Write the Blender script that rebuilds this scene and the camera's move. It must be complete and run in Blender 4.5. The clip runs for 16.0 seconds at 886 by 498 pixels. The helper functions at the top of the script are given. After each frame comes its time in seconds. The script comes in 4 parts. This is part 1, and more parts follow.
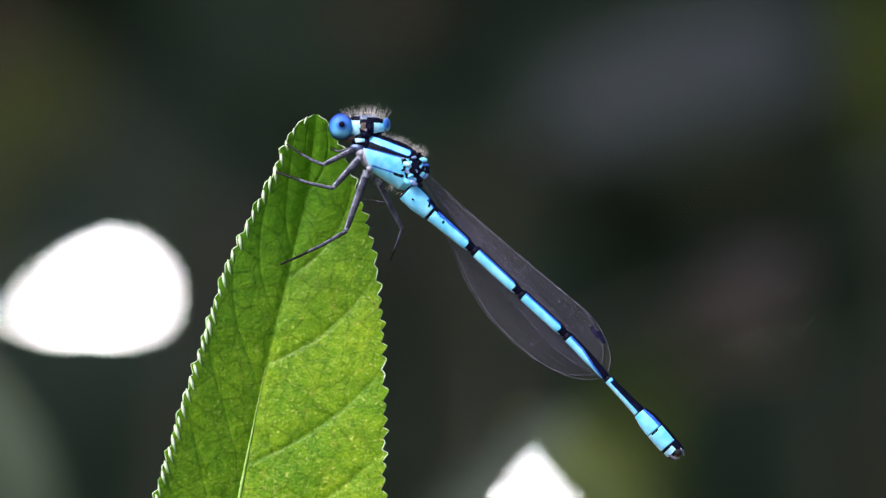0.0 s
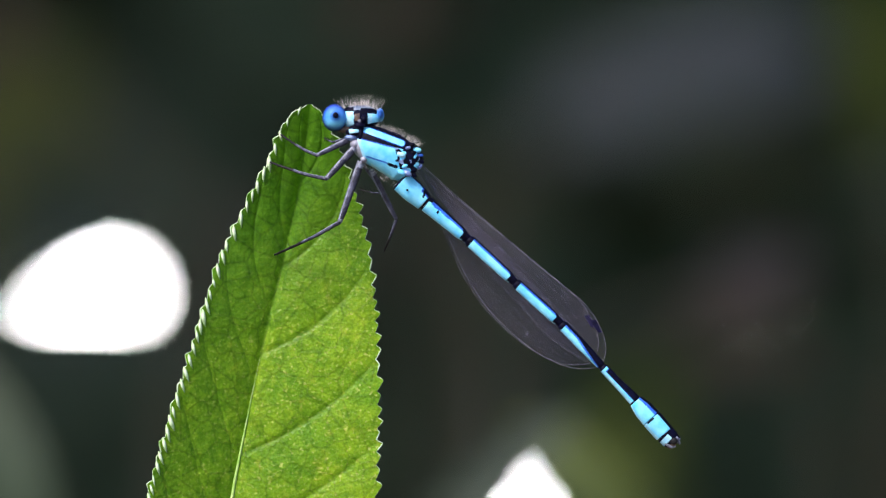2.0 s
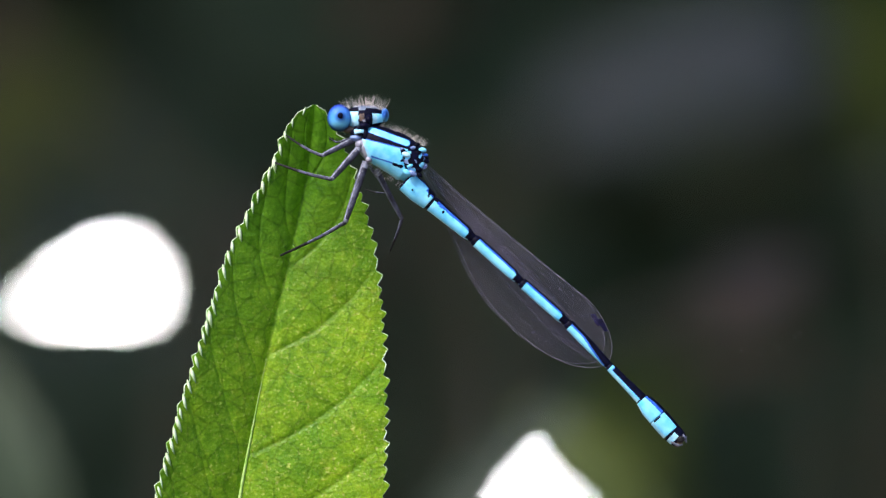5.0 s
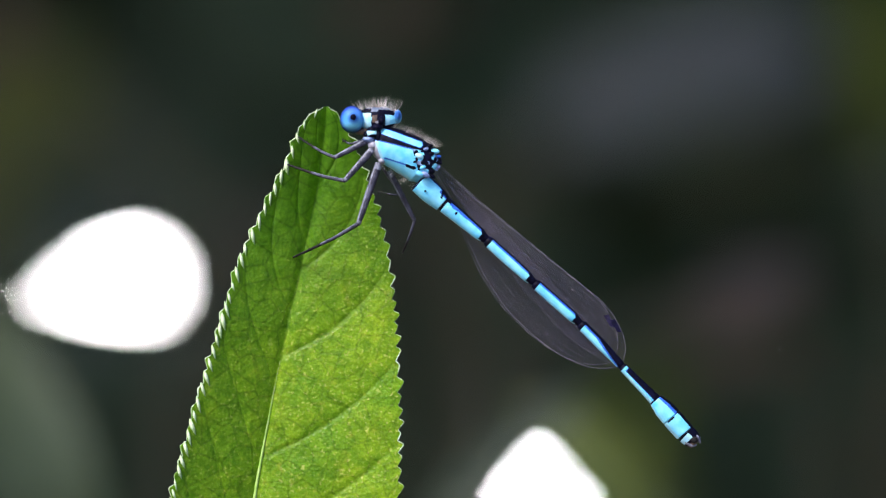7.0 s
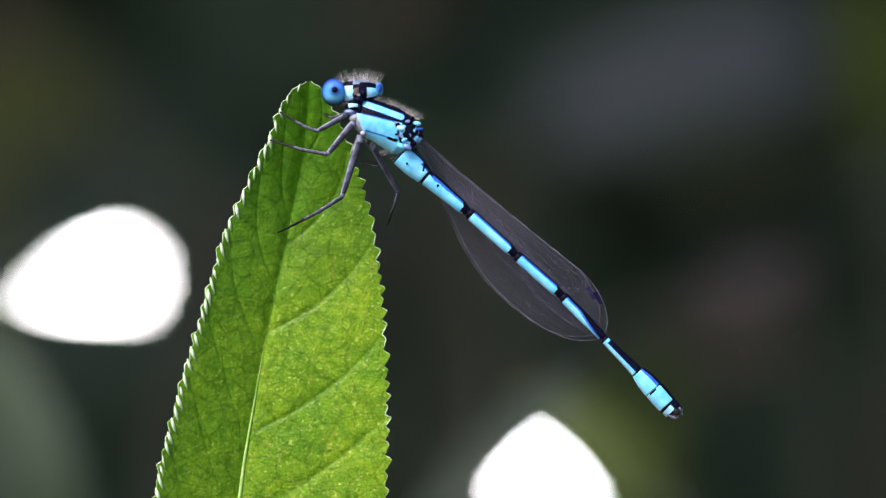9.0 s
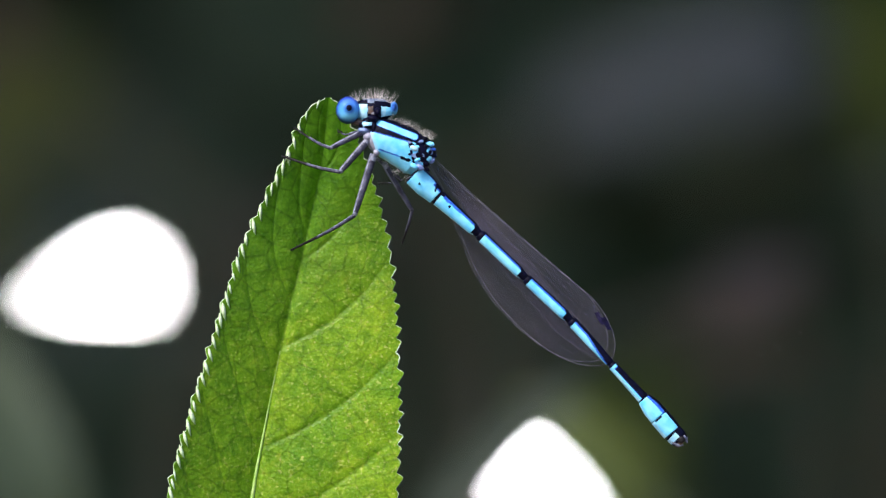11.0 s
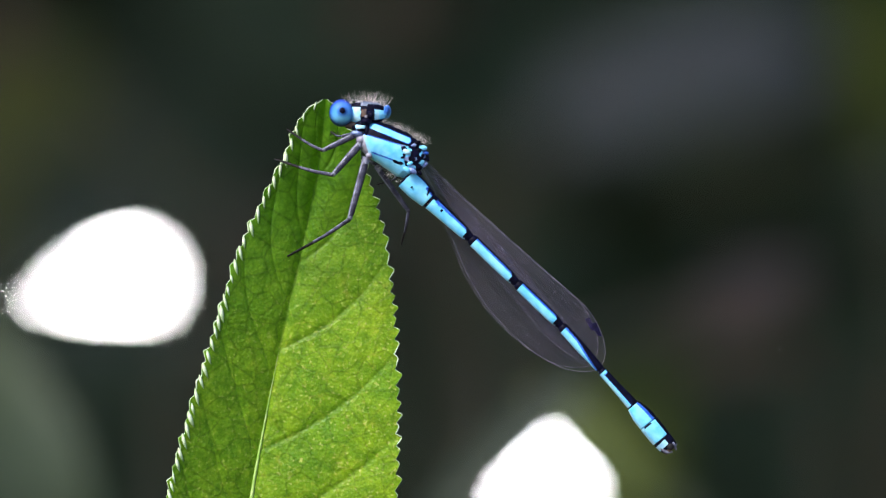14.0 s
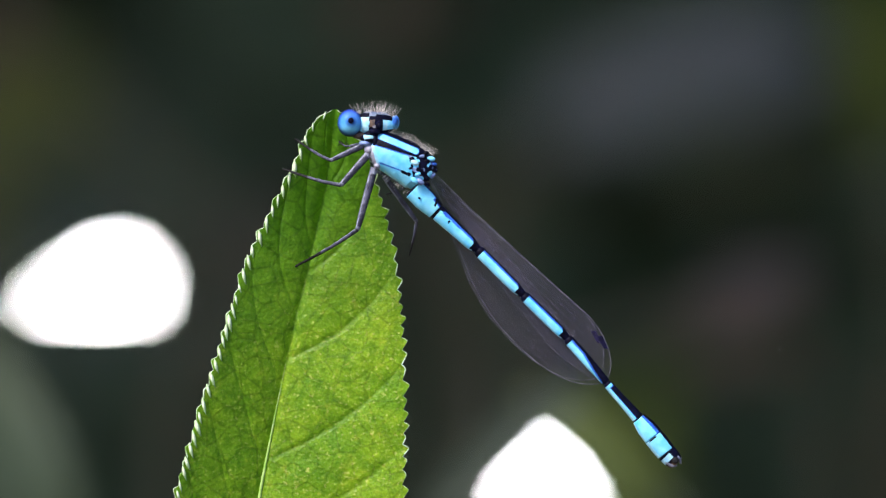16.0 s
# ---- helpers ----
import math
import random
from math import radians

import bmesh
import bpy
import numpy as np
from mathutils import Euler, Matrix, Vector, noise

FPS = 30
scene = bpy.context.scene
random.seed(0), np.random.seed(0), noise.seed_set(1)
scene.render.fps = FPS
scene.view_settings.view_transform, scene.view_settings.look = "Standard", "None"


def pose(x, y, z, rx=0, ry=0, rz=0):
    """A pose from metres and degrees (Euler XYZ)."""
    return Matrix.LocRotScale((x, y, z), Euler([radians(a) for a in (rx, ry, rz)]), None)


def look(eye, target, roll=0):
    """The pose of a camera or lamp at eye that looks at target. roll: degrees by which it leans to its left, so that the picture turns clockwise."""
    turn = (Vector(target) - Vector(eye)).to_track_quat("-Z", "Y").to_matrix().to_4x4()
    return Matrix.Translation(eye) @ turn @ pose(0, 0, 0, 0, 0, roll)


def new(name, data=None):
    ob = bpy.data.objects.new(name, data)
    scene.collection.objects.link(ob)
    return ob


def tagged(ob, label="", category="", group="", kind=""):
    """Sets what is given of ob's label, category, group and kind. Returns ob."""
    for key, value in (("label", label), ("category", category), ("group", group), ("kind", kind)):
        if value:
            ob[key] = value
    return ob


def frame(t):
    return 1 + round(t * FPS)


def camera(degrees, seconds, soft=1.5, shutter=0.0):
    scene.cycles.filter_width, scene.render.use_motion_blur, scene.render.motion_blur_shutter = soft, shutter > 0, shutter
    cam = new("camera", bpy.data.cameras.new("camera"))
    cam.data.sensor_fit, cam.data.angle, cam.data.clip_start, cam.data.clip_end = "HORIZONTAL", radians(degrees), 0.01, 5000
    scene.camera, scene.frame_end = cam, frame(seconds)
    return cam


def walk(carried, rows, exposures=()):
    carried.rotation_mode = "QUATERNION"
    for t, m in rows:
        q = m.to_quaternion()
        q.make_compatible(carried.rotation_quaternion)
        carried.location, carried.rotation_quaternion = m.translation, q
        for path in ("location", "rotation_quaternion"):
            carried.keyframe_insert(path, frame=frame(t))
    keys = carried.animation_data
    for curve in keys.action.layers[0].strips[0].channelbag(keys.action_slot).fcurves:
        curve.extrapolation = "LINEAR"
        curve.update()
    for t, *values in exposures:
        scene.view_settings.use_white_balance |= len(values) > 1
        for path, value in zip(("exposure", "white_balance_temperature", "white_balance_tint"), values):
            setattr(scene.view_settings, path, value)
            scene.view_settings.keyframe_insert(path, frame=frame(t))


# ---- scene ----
# ---------------------------------------------------------------- camera
# A long lens standing still 0.9 m from the insect, with a wide opening: only the leaf and the insect are sharp.
cam = camera(3.99, 16.0, soft=1.3)
cam.data.dof.use_dof = True
cam.data.dof.focus_distance = 0.898
cam.data.dof.aperture_fstop = 41.0
cam.data.dof.aperture_blades = 0

EYE = (0.0, -0.9, 1.0)
walk(cam, [(0, pose(*EYE, 90)), (16, pose(*EYE, 90))])

# ---------------------------------------------------------------- light
SUN_FROM = Vector((-0.50, -0.45, 0.74)).normalized()
world = bpy.data.worlds.new("sky")
scene.world = world
world.use_nodes = True
wn = world.node_tree.nodes
sky = wn.new("ShaderNodeTexSky")
sky.sky_type = "NISHITA"
sky.sun_disc = False
sky.sun_elevation = math.asin(SUN_FROM.z)
sky.sun_rotation = math.atan2(SUN_FROM.x, SUN_FROM.y)
wn["Background"].inputs["Strength"].default_value = 0.15
world.node_tree.links.new(sky.outputs[0], wn["Background"].inputs["Color"])
sun = new("sun", bpy.data.lights.new("sun", "SUN"))
sun.data.energy = 4.2
sun.data.angle = radians(20)  # thin haze softens the shadows
sun.data.color = (1.0, 0.95, 0.88)
sun.matrix_world = look(SUN_FROM * 10, (0, 0, 0))
scene.view_settings.exposure = 0.75


# ---------------------------------------------------------------- materials
def mat(name, color, rough=0.5, second=None, scale=800.0, bump=0.0, bump_scale=None, spec=0.5, metal=0.0, sheen=0.0, coat=0.0, detail=4.0, mid=(0.35, 0.65)):
    """A surface of two colours mixed by noise, with fine relief."""
    m = bpy.data.materials.new(name)
    m.use_nodes = True
    n, l = m.node_tree.nodes, m.node_tree.links
    b = n["Principled BSDF"]
    b.inputs["Roughness"].default_value = rough
    b.inputs["Metallic"].default_value = metal
    b.inputs["Specular IOR Level"].default_value = spec
    b.inputs["Sheen Weight"].default_value = sheen
    b.inputs["Coat Weight"].default_value = coat
    b.inputs["Base Color"].default_value = (*color, 1)
    tc = n.new("ShaderNodeTexCoord")
    if second:
        tex = n.new("ShaderNodeTexNoise")
        tex.inputs["Scale"].default_value = scale
        tex.inputs["Detail"].default_value = detail
        l.new(tc.outputs["Object"], tex.inputs["Vector"])
        ramp = n.new("ShaderNodeMapRange")
        ramp.inputs["From Min"].default_value, ramp.inputs["From Max"].default_value = mid
        l.new(tex.outputs["Fac"], ramp.inputs["Value"])
        mix = n.new("ShaderNodeMix")
        mix.data_type = "RGBA"
        mix.inputs["A"].default_value = (*color, 1)
        mix.inputs["B"].default_value = (*second, 1)
        l.new(ramp.outputs[0], mix.inputs["Factor"])
        l.new(mix.outputs["Result"], b.inputs["Base Color"])
    if bump:
        t2 = n.new("ShaderNodeTexNoise")
        t2.inputs["Scale"].default_value = bump_scale or scale * 3
        t2.inputs["Detail"].default_value = 3
        l.new(tc.outputs["Object"], t2.inputs["Vector"])
        bp = n.new("ShaderNodeBump")
        bp.inputs["Strength"].default_value = bump
        bp.inputs["Distance"].default_value = 0.0002
        l.new(t2.outputs["Fac"], bp.inputs["Height"])
        l.new(bp.outputs[0], b.inputs["Normal"])
    return m


def add_glow_through(m, color, weight):
    """Lets light through a thin sheet, as a leaf does."""
    n, l = m.node_tree.nodes, m.node_tree.links
    b = n["Principled BSDF"]
    tr = n.new("ShaderNodeBsdfTranslucent")
    tr.inputs["Color"].default_value = (*color, 1)
    mix = n.new("ShaderNodeMixShader")
    mix.inputs[0].default_value = weight
    l.new(b.outputs[0], mix.inputs[1])
    l.new(tr.outputs[0], mix.inputs[2])
    l.new(mix.outputs[0], n["Material Output"].inputs["Surface"])
    return tr


BLUE = mat("insect_blue", (0.10, 0.48, 0.82), 0.36, (0.25, 0.67, 0.92), 1100, 0.1, 9000, spec=0.5)
BLUE_PALE = mat("insect_pale_blue", (0.24, 0.55, 0.78), 0.5, (0.42, 0.68, 0.82), 1500, 0.3, 7000)
BLACK = mat("insect_black", (0.002, 0.002, 0.006), 0.45, (0.004, 0.004, 0.018), 2500, 0.2, 9000, spec=0.05)
# Deep blue spots, and the lens's colour fringe painted beside the black
BLUE_DEEP = mat("deep_blue_and_fringe", (0.012, 0.06, 0.42), 0.4, (0.03, 0.14, 0.60), 2500, 0.3, 9000, spec=0.4)
COXA = mat("hip_buff", (0.34, 0.34, 0.42), 0.55, (0.22, 0.20, 0.28), 2500, 0.3, 9000)
LILAC = mat("wing_root_grey", (0.06, 0.08, 0.26), 0.35, (0.26, 0.36, 0.62), 3000, 0.3, 9000, spec=0.6)
CROWN = mat("crown_grey", (0.10, 0.13, 0.21), 0.5, (0.17, 0.20, 0.30), 3000, 0.3, 9000)
BROWN = mat("head_brown", (0.16, 0.09, 0.06), 0.55, (0.05, 0.03, 0.03), 2500, 0.3, 9000)
LEG = mat("leg_grey", (0.030, 0.028, 0.048), 0.3, (0.095, 0.092, 0.145), 1700, 0.4, 9000, spec=0.25, mid=(0.42, 0.68))
LEG_PALE = mat("leg_pale", (0.26, 0.265, 0.36), 0.5, (0.06, 0.06, 0.10), 2500, 0.3, 9000)
LEG_BLACK = mat("leg_black", (0.006, 0.005, 0.006), 0.5, (0.018, 0.016, 0.018), 3000, 0.3, 9000, spec=0.15)
HAIR = mat("hair_buff", (0.48, 0.43, 0.42), 0.6, (0.78, 0.71, 0.68), 2500)
PUPIL = mat("pupil", (0.003, 0.003, 0.012), 0.4, spec=0.06)
VEIN = mat("wing_vein", (0.24, 0.23, 0.27), 0.4, (0.04, 0.04, 0.06), 1500)
STIGMA = mat("wing_mark", (0.004, 0.004, 0.014), 0.5, (0.012, 0.010, 0.045), 3000, spec=0.06)


def eye_material():
    m = mat("eye_blue", (0.05, 0.22, 0.62), 0.4, spec=0.1)
    n, l = m.node_tree.nodes, m.node_tree.links
    tc = n.new("ShaderNodeTexCoord")
    sep = n.new("ShaderNodeSeparateXYZ")
    l.new(tc.outputs["Object"], sep.inputs[0])
    mr = n.new("ShaderNodeMapRange")
    mr.inputs["From Min"].default_value, mr.inputs["From Max"].default_value = -0.0011, 0.0010
    l.new(sep.outputs["Z"], mr.inputs["Value"])
    ramp = n.new("ShaderNodeValToRGB")
    e = ramp.color_ramp.elements
    e[0].position, e[0].color = 0.0, (0.04, 0.08, 0.12, 1)
    e[1].position, e[1].color = 1.0, (0.06, 0.10, 0.46, 1)
    k = e.new(0.30); k.color = (0.14, 0.42, 0.60, 1)
    k = e.new(0.55); k.color = (0.06, 0.25, 0.66, 1)
    l.new(mr.outputs[0], ramp.inputs[0])
    far_off = n.new("ShaderNodeVectorMath")
    far_off.operation = "DISTANCE"
    far_off.inputs[1].default_value = (0.0001, -0.00093, 0.00008)
    l.new(tc.outputs["Object"], far_off.inputs[0])
    halo = n.new("ShaderNodeValToRGB")
    h = halo.color_ramp.elements
    h[0].position, h[0].color = 0.16, (0.30, 0.30, 0.45, 1)
    h[1].position, h[1].color = 0.84, (0.06, 0.07, 0.20, 1)
    k = h.new(0.34); k.color = (1, 1, 1, 1)
    k = h.new(0.52); k.color = (0.85, 0.90, 0.95, 1)
    k = h.new(0.68); k.color = (0.42, 0.45, 0.62, 1)
    size = n.new("ShaderNodeMath")
    size.operation = "MULTIPLY"
    size.inputs[1].default_value = 720
    l.new(far_off.outputs["Value"], size.inputs[0])
    l.new(size.outputs[0], halo.inputs[0])
    ring = n.new("ShaderNodeMix")
    ring.data_type, ring.blend_type = "RGBA", "MULTIPLY"
    ring.inputs["Factor"].default_value = 1
    l.new(ramp.outputs[0], ring.inputs["A"])
    l.new(halo.outputs[0], ring.inputs["B"])
    l.new(ring.outputs["Result"], n["Principled BSDF"].inputs["Base Color"])
    v = n.new("ShaderNodeTexVoronoi")
    v.inputs["Scale"].default_value = 14000
    l.new(tc.outputs["Object"], v.inputs["Vector"])
    bp = n.new("ShaderNodeBump")
    bp.inputs["Strength"].default_value = 0.15
    bp.inputs["Distance"].default_value = 0.00004
    l.new(v.outputs["Distance"], bp.inputs["Height"])
    l.new(bp.outputs[0], n["Principled BSDF"].inputs["Normal"])
    return m


def membrane_material():
    m = bpy.data.materials.new("wing_membrane")
    m.use_nodes = True
    n, l = m.node_tree.nodes, m.node_tree.links
    b = n["Principled BSDF"]
    b.inputs["Base Color"].default_value = (0.34, 0.29, 0.46, 1)
    b.inputs["Roughness"].default_value = 0.3
    tc = n.new("ShaderNodeTexCoord")
    tex = n.new("ShaderNodeTexNoise")
    tex.inputs["Scale"].default_value = 1500
    tex.inputs["Detail"].default_value = 4
    l.new(tc.outputs["Object"], tex.inputs["Vector"])
    mr = n.new("ShaderNodeMapRange")
    mr.inputs["From Min"].default_value, mr.inputs["From Max"].default_value = 0.42, 0.8
    mr.inputs["To Min"].default_value, mr.inputs["To Max"].default_value = 0.018, 0.064
    l.new(tex.outputs["Fac"], mr.inputs["Value"])
    # Reflections from the wing cells, painted as brighter specks
    dots = n.new("ShaderNodeTexNoise")
    dots.inputs["Scale"].default_value, dots.inputs["Detail"].default_value = 4600, 3
    l.new(tc.outputs["Object"], dots.inputs["Vector"])
    dr = n.new("ShaderNodeMapRange")
    dr.inputs["From Min"].default_value, dr.inputs["From Max"].default_value = 0.64, 0.76
    dr.inputs["To Min"].default_value, dr.inputs["To Max"].default_value = 0.0, 0.34
    l.new(dots.outputs["Fac"], dr.inputs["Value"])
    total = n.new("ShaderNodeMath")
    l.new(mr.outputs[0], total.inputs[0])
    l.new(dr.outputs[0], total.inputs[1])
    clear = n.new("ShaderNodeBsdfTransparent")
    clear.inputs["Color"].default_value = (0.95, 0.94, 0.96, 1)
    mix = n.new("ShaderNodeMixShader")
    l.new(total.outputs[0], mix.inputs[0])
    l.new(clear.outputs[0], mix.inputs[1])
    l.new(b.outputs[0], mix.inputs[2])
    l.new(mix.outputs[0], n["Material Output"].inputs["Surface"])
    return m


def blade_material():
    """Upper side of the sharp leaf: cells, veins, fine gloss; light shines through it."""
    m = bpy.data.materials.new("leaf_blade")
    m.use_nodes = True
    n, l = m.node_tree.nodes, m.node_tree.links
    b = n["Principled BSDF"]
    tc = n.new("ShaderNodeTexCoord")
    big = n.new("ShaderNodeTexNoise")
    big.inputs["Scale"].default_value, big.inputs["Detail"].default_value = 260, 3
    cell = n.new("ShaderNodeTexVoronoi")
    cell.inputs["Scale"].default_value = 4200
    edge = n.new("ShaderNodeTexVoronoi")
    edge.feature = "DISTANCE_TO_EDGE"
    edge.inputs["Scale"].default_value = 1900
    for t in (big, cell, edge):
        l.new(tc.outputs["Object"], t.inputs["Vector"])
    vein = n.new("ShaderNodeAttribute")
    vein.attribute_name = "vein"
    r = n.new("ShaderNodeValToRGB")
    r.color_ramp.elements[0].position, r.color_ramp.elements[0].color = 0.3, (0.175, 0.38, 0.014, 1)
    r.color_ramp.elements[1].position, r.color_ramp.elements[1].color = 0.72, (0.33, 0.50, 0.02, 1)
    l.new(big.outputs["Fac"], r.inputs[0])
    yellow_mix = n.new("ShaderNodeAttribute")
    yellow_mix.attribute_name = "yellow_mix"
    # Darker green at the tip and left, yellower towards the base and right edge
    green_mix = n.new("ShaderNodeMix")
    green_mix.data_type = "RGBA"
    green_mix.inputs["A"].default_value = (0.10, 0.25, 0.012, 1)
    l.new(yellow_mix.outputs["Fac"], green_mix.inputs["Factor"])
    l.new(r.outputs[0], green_mix.inputs["B"])
    # Glints of the glossy surface, painted in as pale yellow dots
    sparkle = n.new("ShaderNodeTexNoise")
    sparkle.inputs["Scale"].default_value, sparkle.inputs["Detail"].default_value = 4300, 1
    l.new(tc.outputs["Object"], sparkle.inputs["Vector"])
    gr = n.new("ShaderNodeMapRange")
    gr.inputs["From Min"].default_value, gr.inputs["From Max"].default_value = 0.61, 0.72
    gr.inputs["To Max"].default_value = 1.0
    l.new(sparkle.outputs["Fac"], gr.inputs["Value"])
    dotted = n.new("ShaderNodeMix")
    dotted.data_type = "RGBA"
    dotted.inputs["B"].default_value = (0.66, 0.70, 0.17, 1)
    gm = n.new("ShaderNodeMath")
    gm.operation = "MULTIPLY"
    l.new(gr.outputs[0], gm.inputs[0])
    l.new(yellow_mix.outputs["Fac"], gm.inputs[1])
    l.new(gm.outputs[0], dotted.inputs["Factor"])
    l.new(green_mix.outputs["Result"], dotted.inputs["A"])
    # Shade in the sunken side veins, painted as a darker green
    mv = n.new("ShaderNodeMix")
    mv.data_type = "RGBA"
    mv.inputs["B"].default_value = (0.07, 0.17, 0.010, 1)
    l.new(vein.outputs["Fac"], mv.inputs["Factor"])
    l.new(dotted.outputs["Result"], mv.inputs["A"])
    cm = n.new("ShaderNodeMapRange")
    cm.inputs["From Min"].default_value, cm.inputs["From Max"].default_value = 0.0, 0.10
    cm.inputs["To Min"].default_value, cm.inputs["To Max"].default_value = 0.80, 1.0
    l.new(edge.outputs["Distance"], cm.inputs["Value"])
    net = n.new("ShaderNodeTexVoronoi")
    net.feature = "DISTANCE_TO_EDGE"
    net.inputs["Scale"].default_value = 620
    l.new(tc.outputs["Object"], net.inputs["Vector"])
    nr = n.new("ShaderNodeMapRange")
    nr.inputs["From Min"].default_value, nr.inputs["From Max"].default_value = 0.0, 0.07
    nr.inputs["To Min"].default_value, nr.inputs["To Max"].default_value = 0.74, 1.0
    l.new(net.outputs["Distance"], nr.inputs["Value"])
    both = n.new("ShaderNodeMath")
    both.operation = "MULTIPLY"
    l.new(cm.outputs[0], both.inputs[0])
    l.new(nr.outputs[0], both.inputs[1])
    mul = n.new("ShaderNodeMix")
    mul.data_type, mul.blend_type = "RGBA", "MULTIPLY"
    mul.inputs["Factor"].default_value = 1
    l.new(mv.outputs["Result"], mul.inputs["A"])
    l.new(both.outputs[0], mul.inputs["B"])
    mottle = n.new("ShaderNodeTexNoise")
    mottle.inputs["Scale"].default_value, mottle.inputs["Detail"].default_value = 1150, 5
    mottle.inputs["Roughness"].default_value = 0.68
    l.new(tc.outputs["Object"], mottle.inputs["Vector"])
    mo = n.new("ShaderNodeValToRGB")
    e = mo.color_ramp.elements
    e[0].position, e[0].color = 0.34, (0.62, 0.74, 0.52, 1)
    e[1].position, e[1].color = 0.68, (1.35, 1.25, 1.2, 1)
    k = e.new(0.51); k.color = (0.98, 1.0, 0.9, 1)
    l.new(mottle.outputs["Fac"], mo.inputs[0])
    mm = n.new("ShaderNodeMix")
    mm.data_type, mm.blend_type = "RGBA", "MULTIPLY"
    mm.inputs["Factor"].default_value = 1
    l.new(mul.outputs["Result"], mm.inputs["A"])
    l.new(mo.outputs[0], mm.inputs["B"])
    warm = n.new("ShaderNodeTexNoise")
    warm.inputs["Scale"].default_value, warm.inputs["Detail"].default_value = 2300, 2
    l.new(tc.outputs["Object"], warm.inputs["Vector"])
    wr = n.new("ShaderNodeMapRange")
    wr.inputs["From Min"].default_value, wr.inputs["From Max"].default_value = 0.60, 0.72
    wr.inputs["To Max"].default_value = 0.45
    l.new(warm.outputs["Fac"], wr.inputs["Value"])
    wk = n.new("ShaderNodeMath")
    wk.operation = "MULTIPLY"
    l.new(wr.outputs[0], wk.inputs[0])
    l.new(yellow_mix.outputs["Fac"], wk.inputs[1])
    wm = n.new("ShaderNodeMix")
    wm.data_type = "RGBA"
    wm.inputs["B"].default_value = (0.50, 0.42, 0.06, 1)
    l.new(wk.outputs[0], wm.inputs["Factor"])
    l.new(mm.outputs["Result"], wm.inputs["A"])
    l.new(wm.outputs["Result"], b.inputs["Base Color"])
    b.inputs["Roughness"].default_value = 0.4
    b.inputs["Specular IOR Level"].default_value = 0.28
    h = n.new("ShaderNodeMath")
    h.operation = "ADD"
    both_h = n.new("ShaderNodeMath")
    both_h.operation = "MULTIPLY_ADD"
    both_h.inputs[1].default_value = 1.5
    low = n.new("ShaderNodeMath")
    low.operation = "MULTIPLY"
    low.inputs[1].default_value = 0.45
    l.new(mottle.outputs["Fac"], low.inputs[0])
    l.new(cell.outputs["Distance"], both_h.inputs[0])
    l.new(low.outputs[0], both_h.inputs[2])
    l.new(both_h.outputs[0], h.inputs[0])
    rim = n.new("ShaderNodeMath")
    rim.operation = "MULTIPLY"
    rim.inputs[1].default_value = 0.5
    l.new(edge.outputs["Distance"], rim.inputs[0])
    l.new(rim.outputs[0], h.inputs[1])
    bp = n.new("ShaderNodeBump")
    bp.inputs["Strength"].default_value = 0.27
    bp.inputs["Distance"].default_value = 0.00012
    l.new(h.outputs[0], bp.inputs["Height"])
    l.new(bp.outputs[0], b.inputs["Normal"])
    tr = add_glow_through(m, (0.36, 0.62, 0.02), 0.54)
    # light shines through the thin cells more than through the veins
    fine = n.new("ShaderNodeTexNoise")
    fine.inputs["Scale"].default_value, fine.inputs["Detail"].default_value = 5200, 2
    l.new(tc.outputs["Object"], fine.inputs["Vector"])
    fr = n.new("ShaderNodeValToRGB")
    e = fr.color_ramp.elements
    e[0].position, e[0].color = 0.36, (0.275, 0.60, 0.006, 1)
    e[1].position, e[1].color = 0.72, (0.64, 0.90, 0.12, 1)
    k = e.new(0.58); k.color = (0.42, 0.79, 0.015, 1)
    l.new(fine.outputs["Fac"], fr.inputs[0])
    tm = n.new("ShaderNodeMix")
    tm.data_type, tm.blend_type = "RGBA", "MULTIPLY"
    l.new(vein.outputs["Fac"], tm.inputs["Factor"])
    tm.inputs["B"].default_value = (0.45, 0.55, 0.3, 1)
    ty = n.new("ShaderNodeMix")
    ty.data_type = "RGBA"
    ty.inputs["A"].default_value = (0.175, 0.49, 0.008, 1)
    l.new(yellow_mix.outputs["Fac"], ty.inputs["Factor"])
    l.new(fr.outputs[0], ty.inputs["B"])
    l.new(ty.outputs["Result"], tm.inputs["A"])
    tg = n.new("ShaderNodeMix")
    tg.data_type, tg.blend_type = "RGBA", "MULTIPLY"
    tg.inputs["Factor"].default_value = 1
    l.new(tm.outputs["Result"], tg.inputs["A"])
    bm_ = n.new("ShaderNodeMapRange")
    bm_.inputs["From Min"].default_value, bm_.inputs["From Max"].default_value = 0.3, 0.7
    bm_.inputs["To Min"].default_value, bm_.inputs["To Max"].default_value = 0.72, 1.0
    l.new(big.outputs["Fac"], bm_.inputs["Value"])
    tw = n.new("ShaderNodeMath")
    tw.operation = "MULTIPLY"
    l.new(bm_.outputs[0], tw.inputs[0])
    l.new(nr.outputs[0], tw.inputs[1])
    th = n.new("ShaderNodeMix")
    th.data_type, th.blend_type = "RGBA", "MULTIPLY"
    th.inputs["Factor"].default_value = 1
    l.new(tw.outputs[0], th.inputs["A"])
    l.new(mo.outputs[0], th.inputs["B"])
    l.new(th.outputs["Result"], tg.inputs["B"])
    l.new(tg.outputs["Result"], tr.inputs["Color"])
    return m


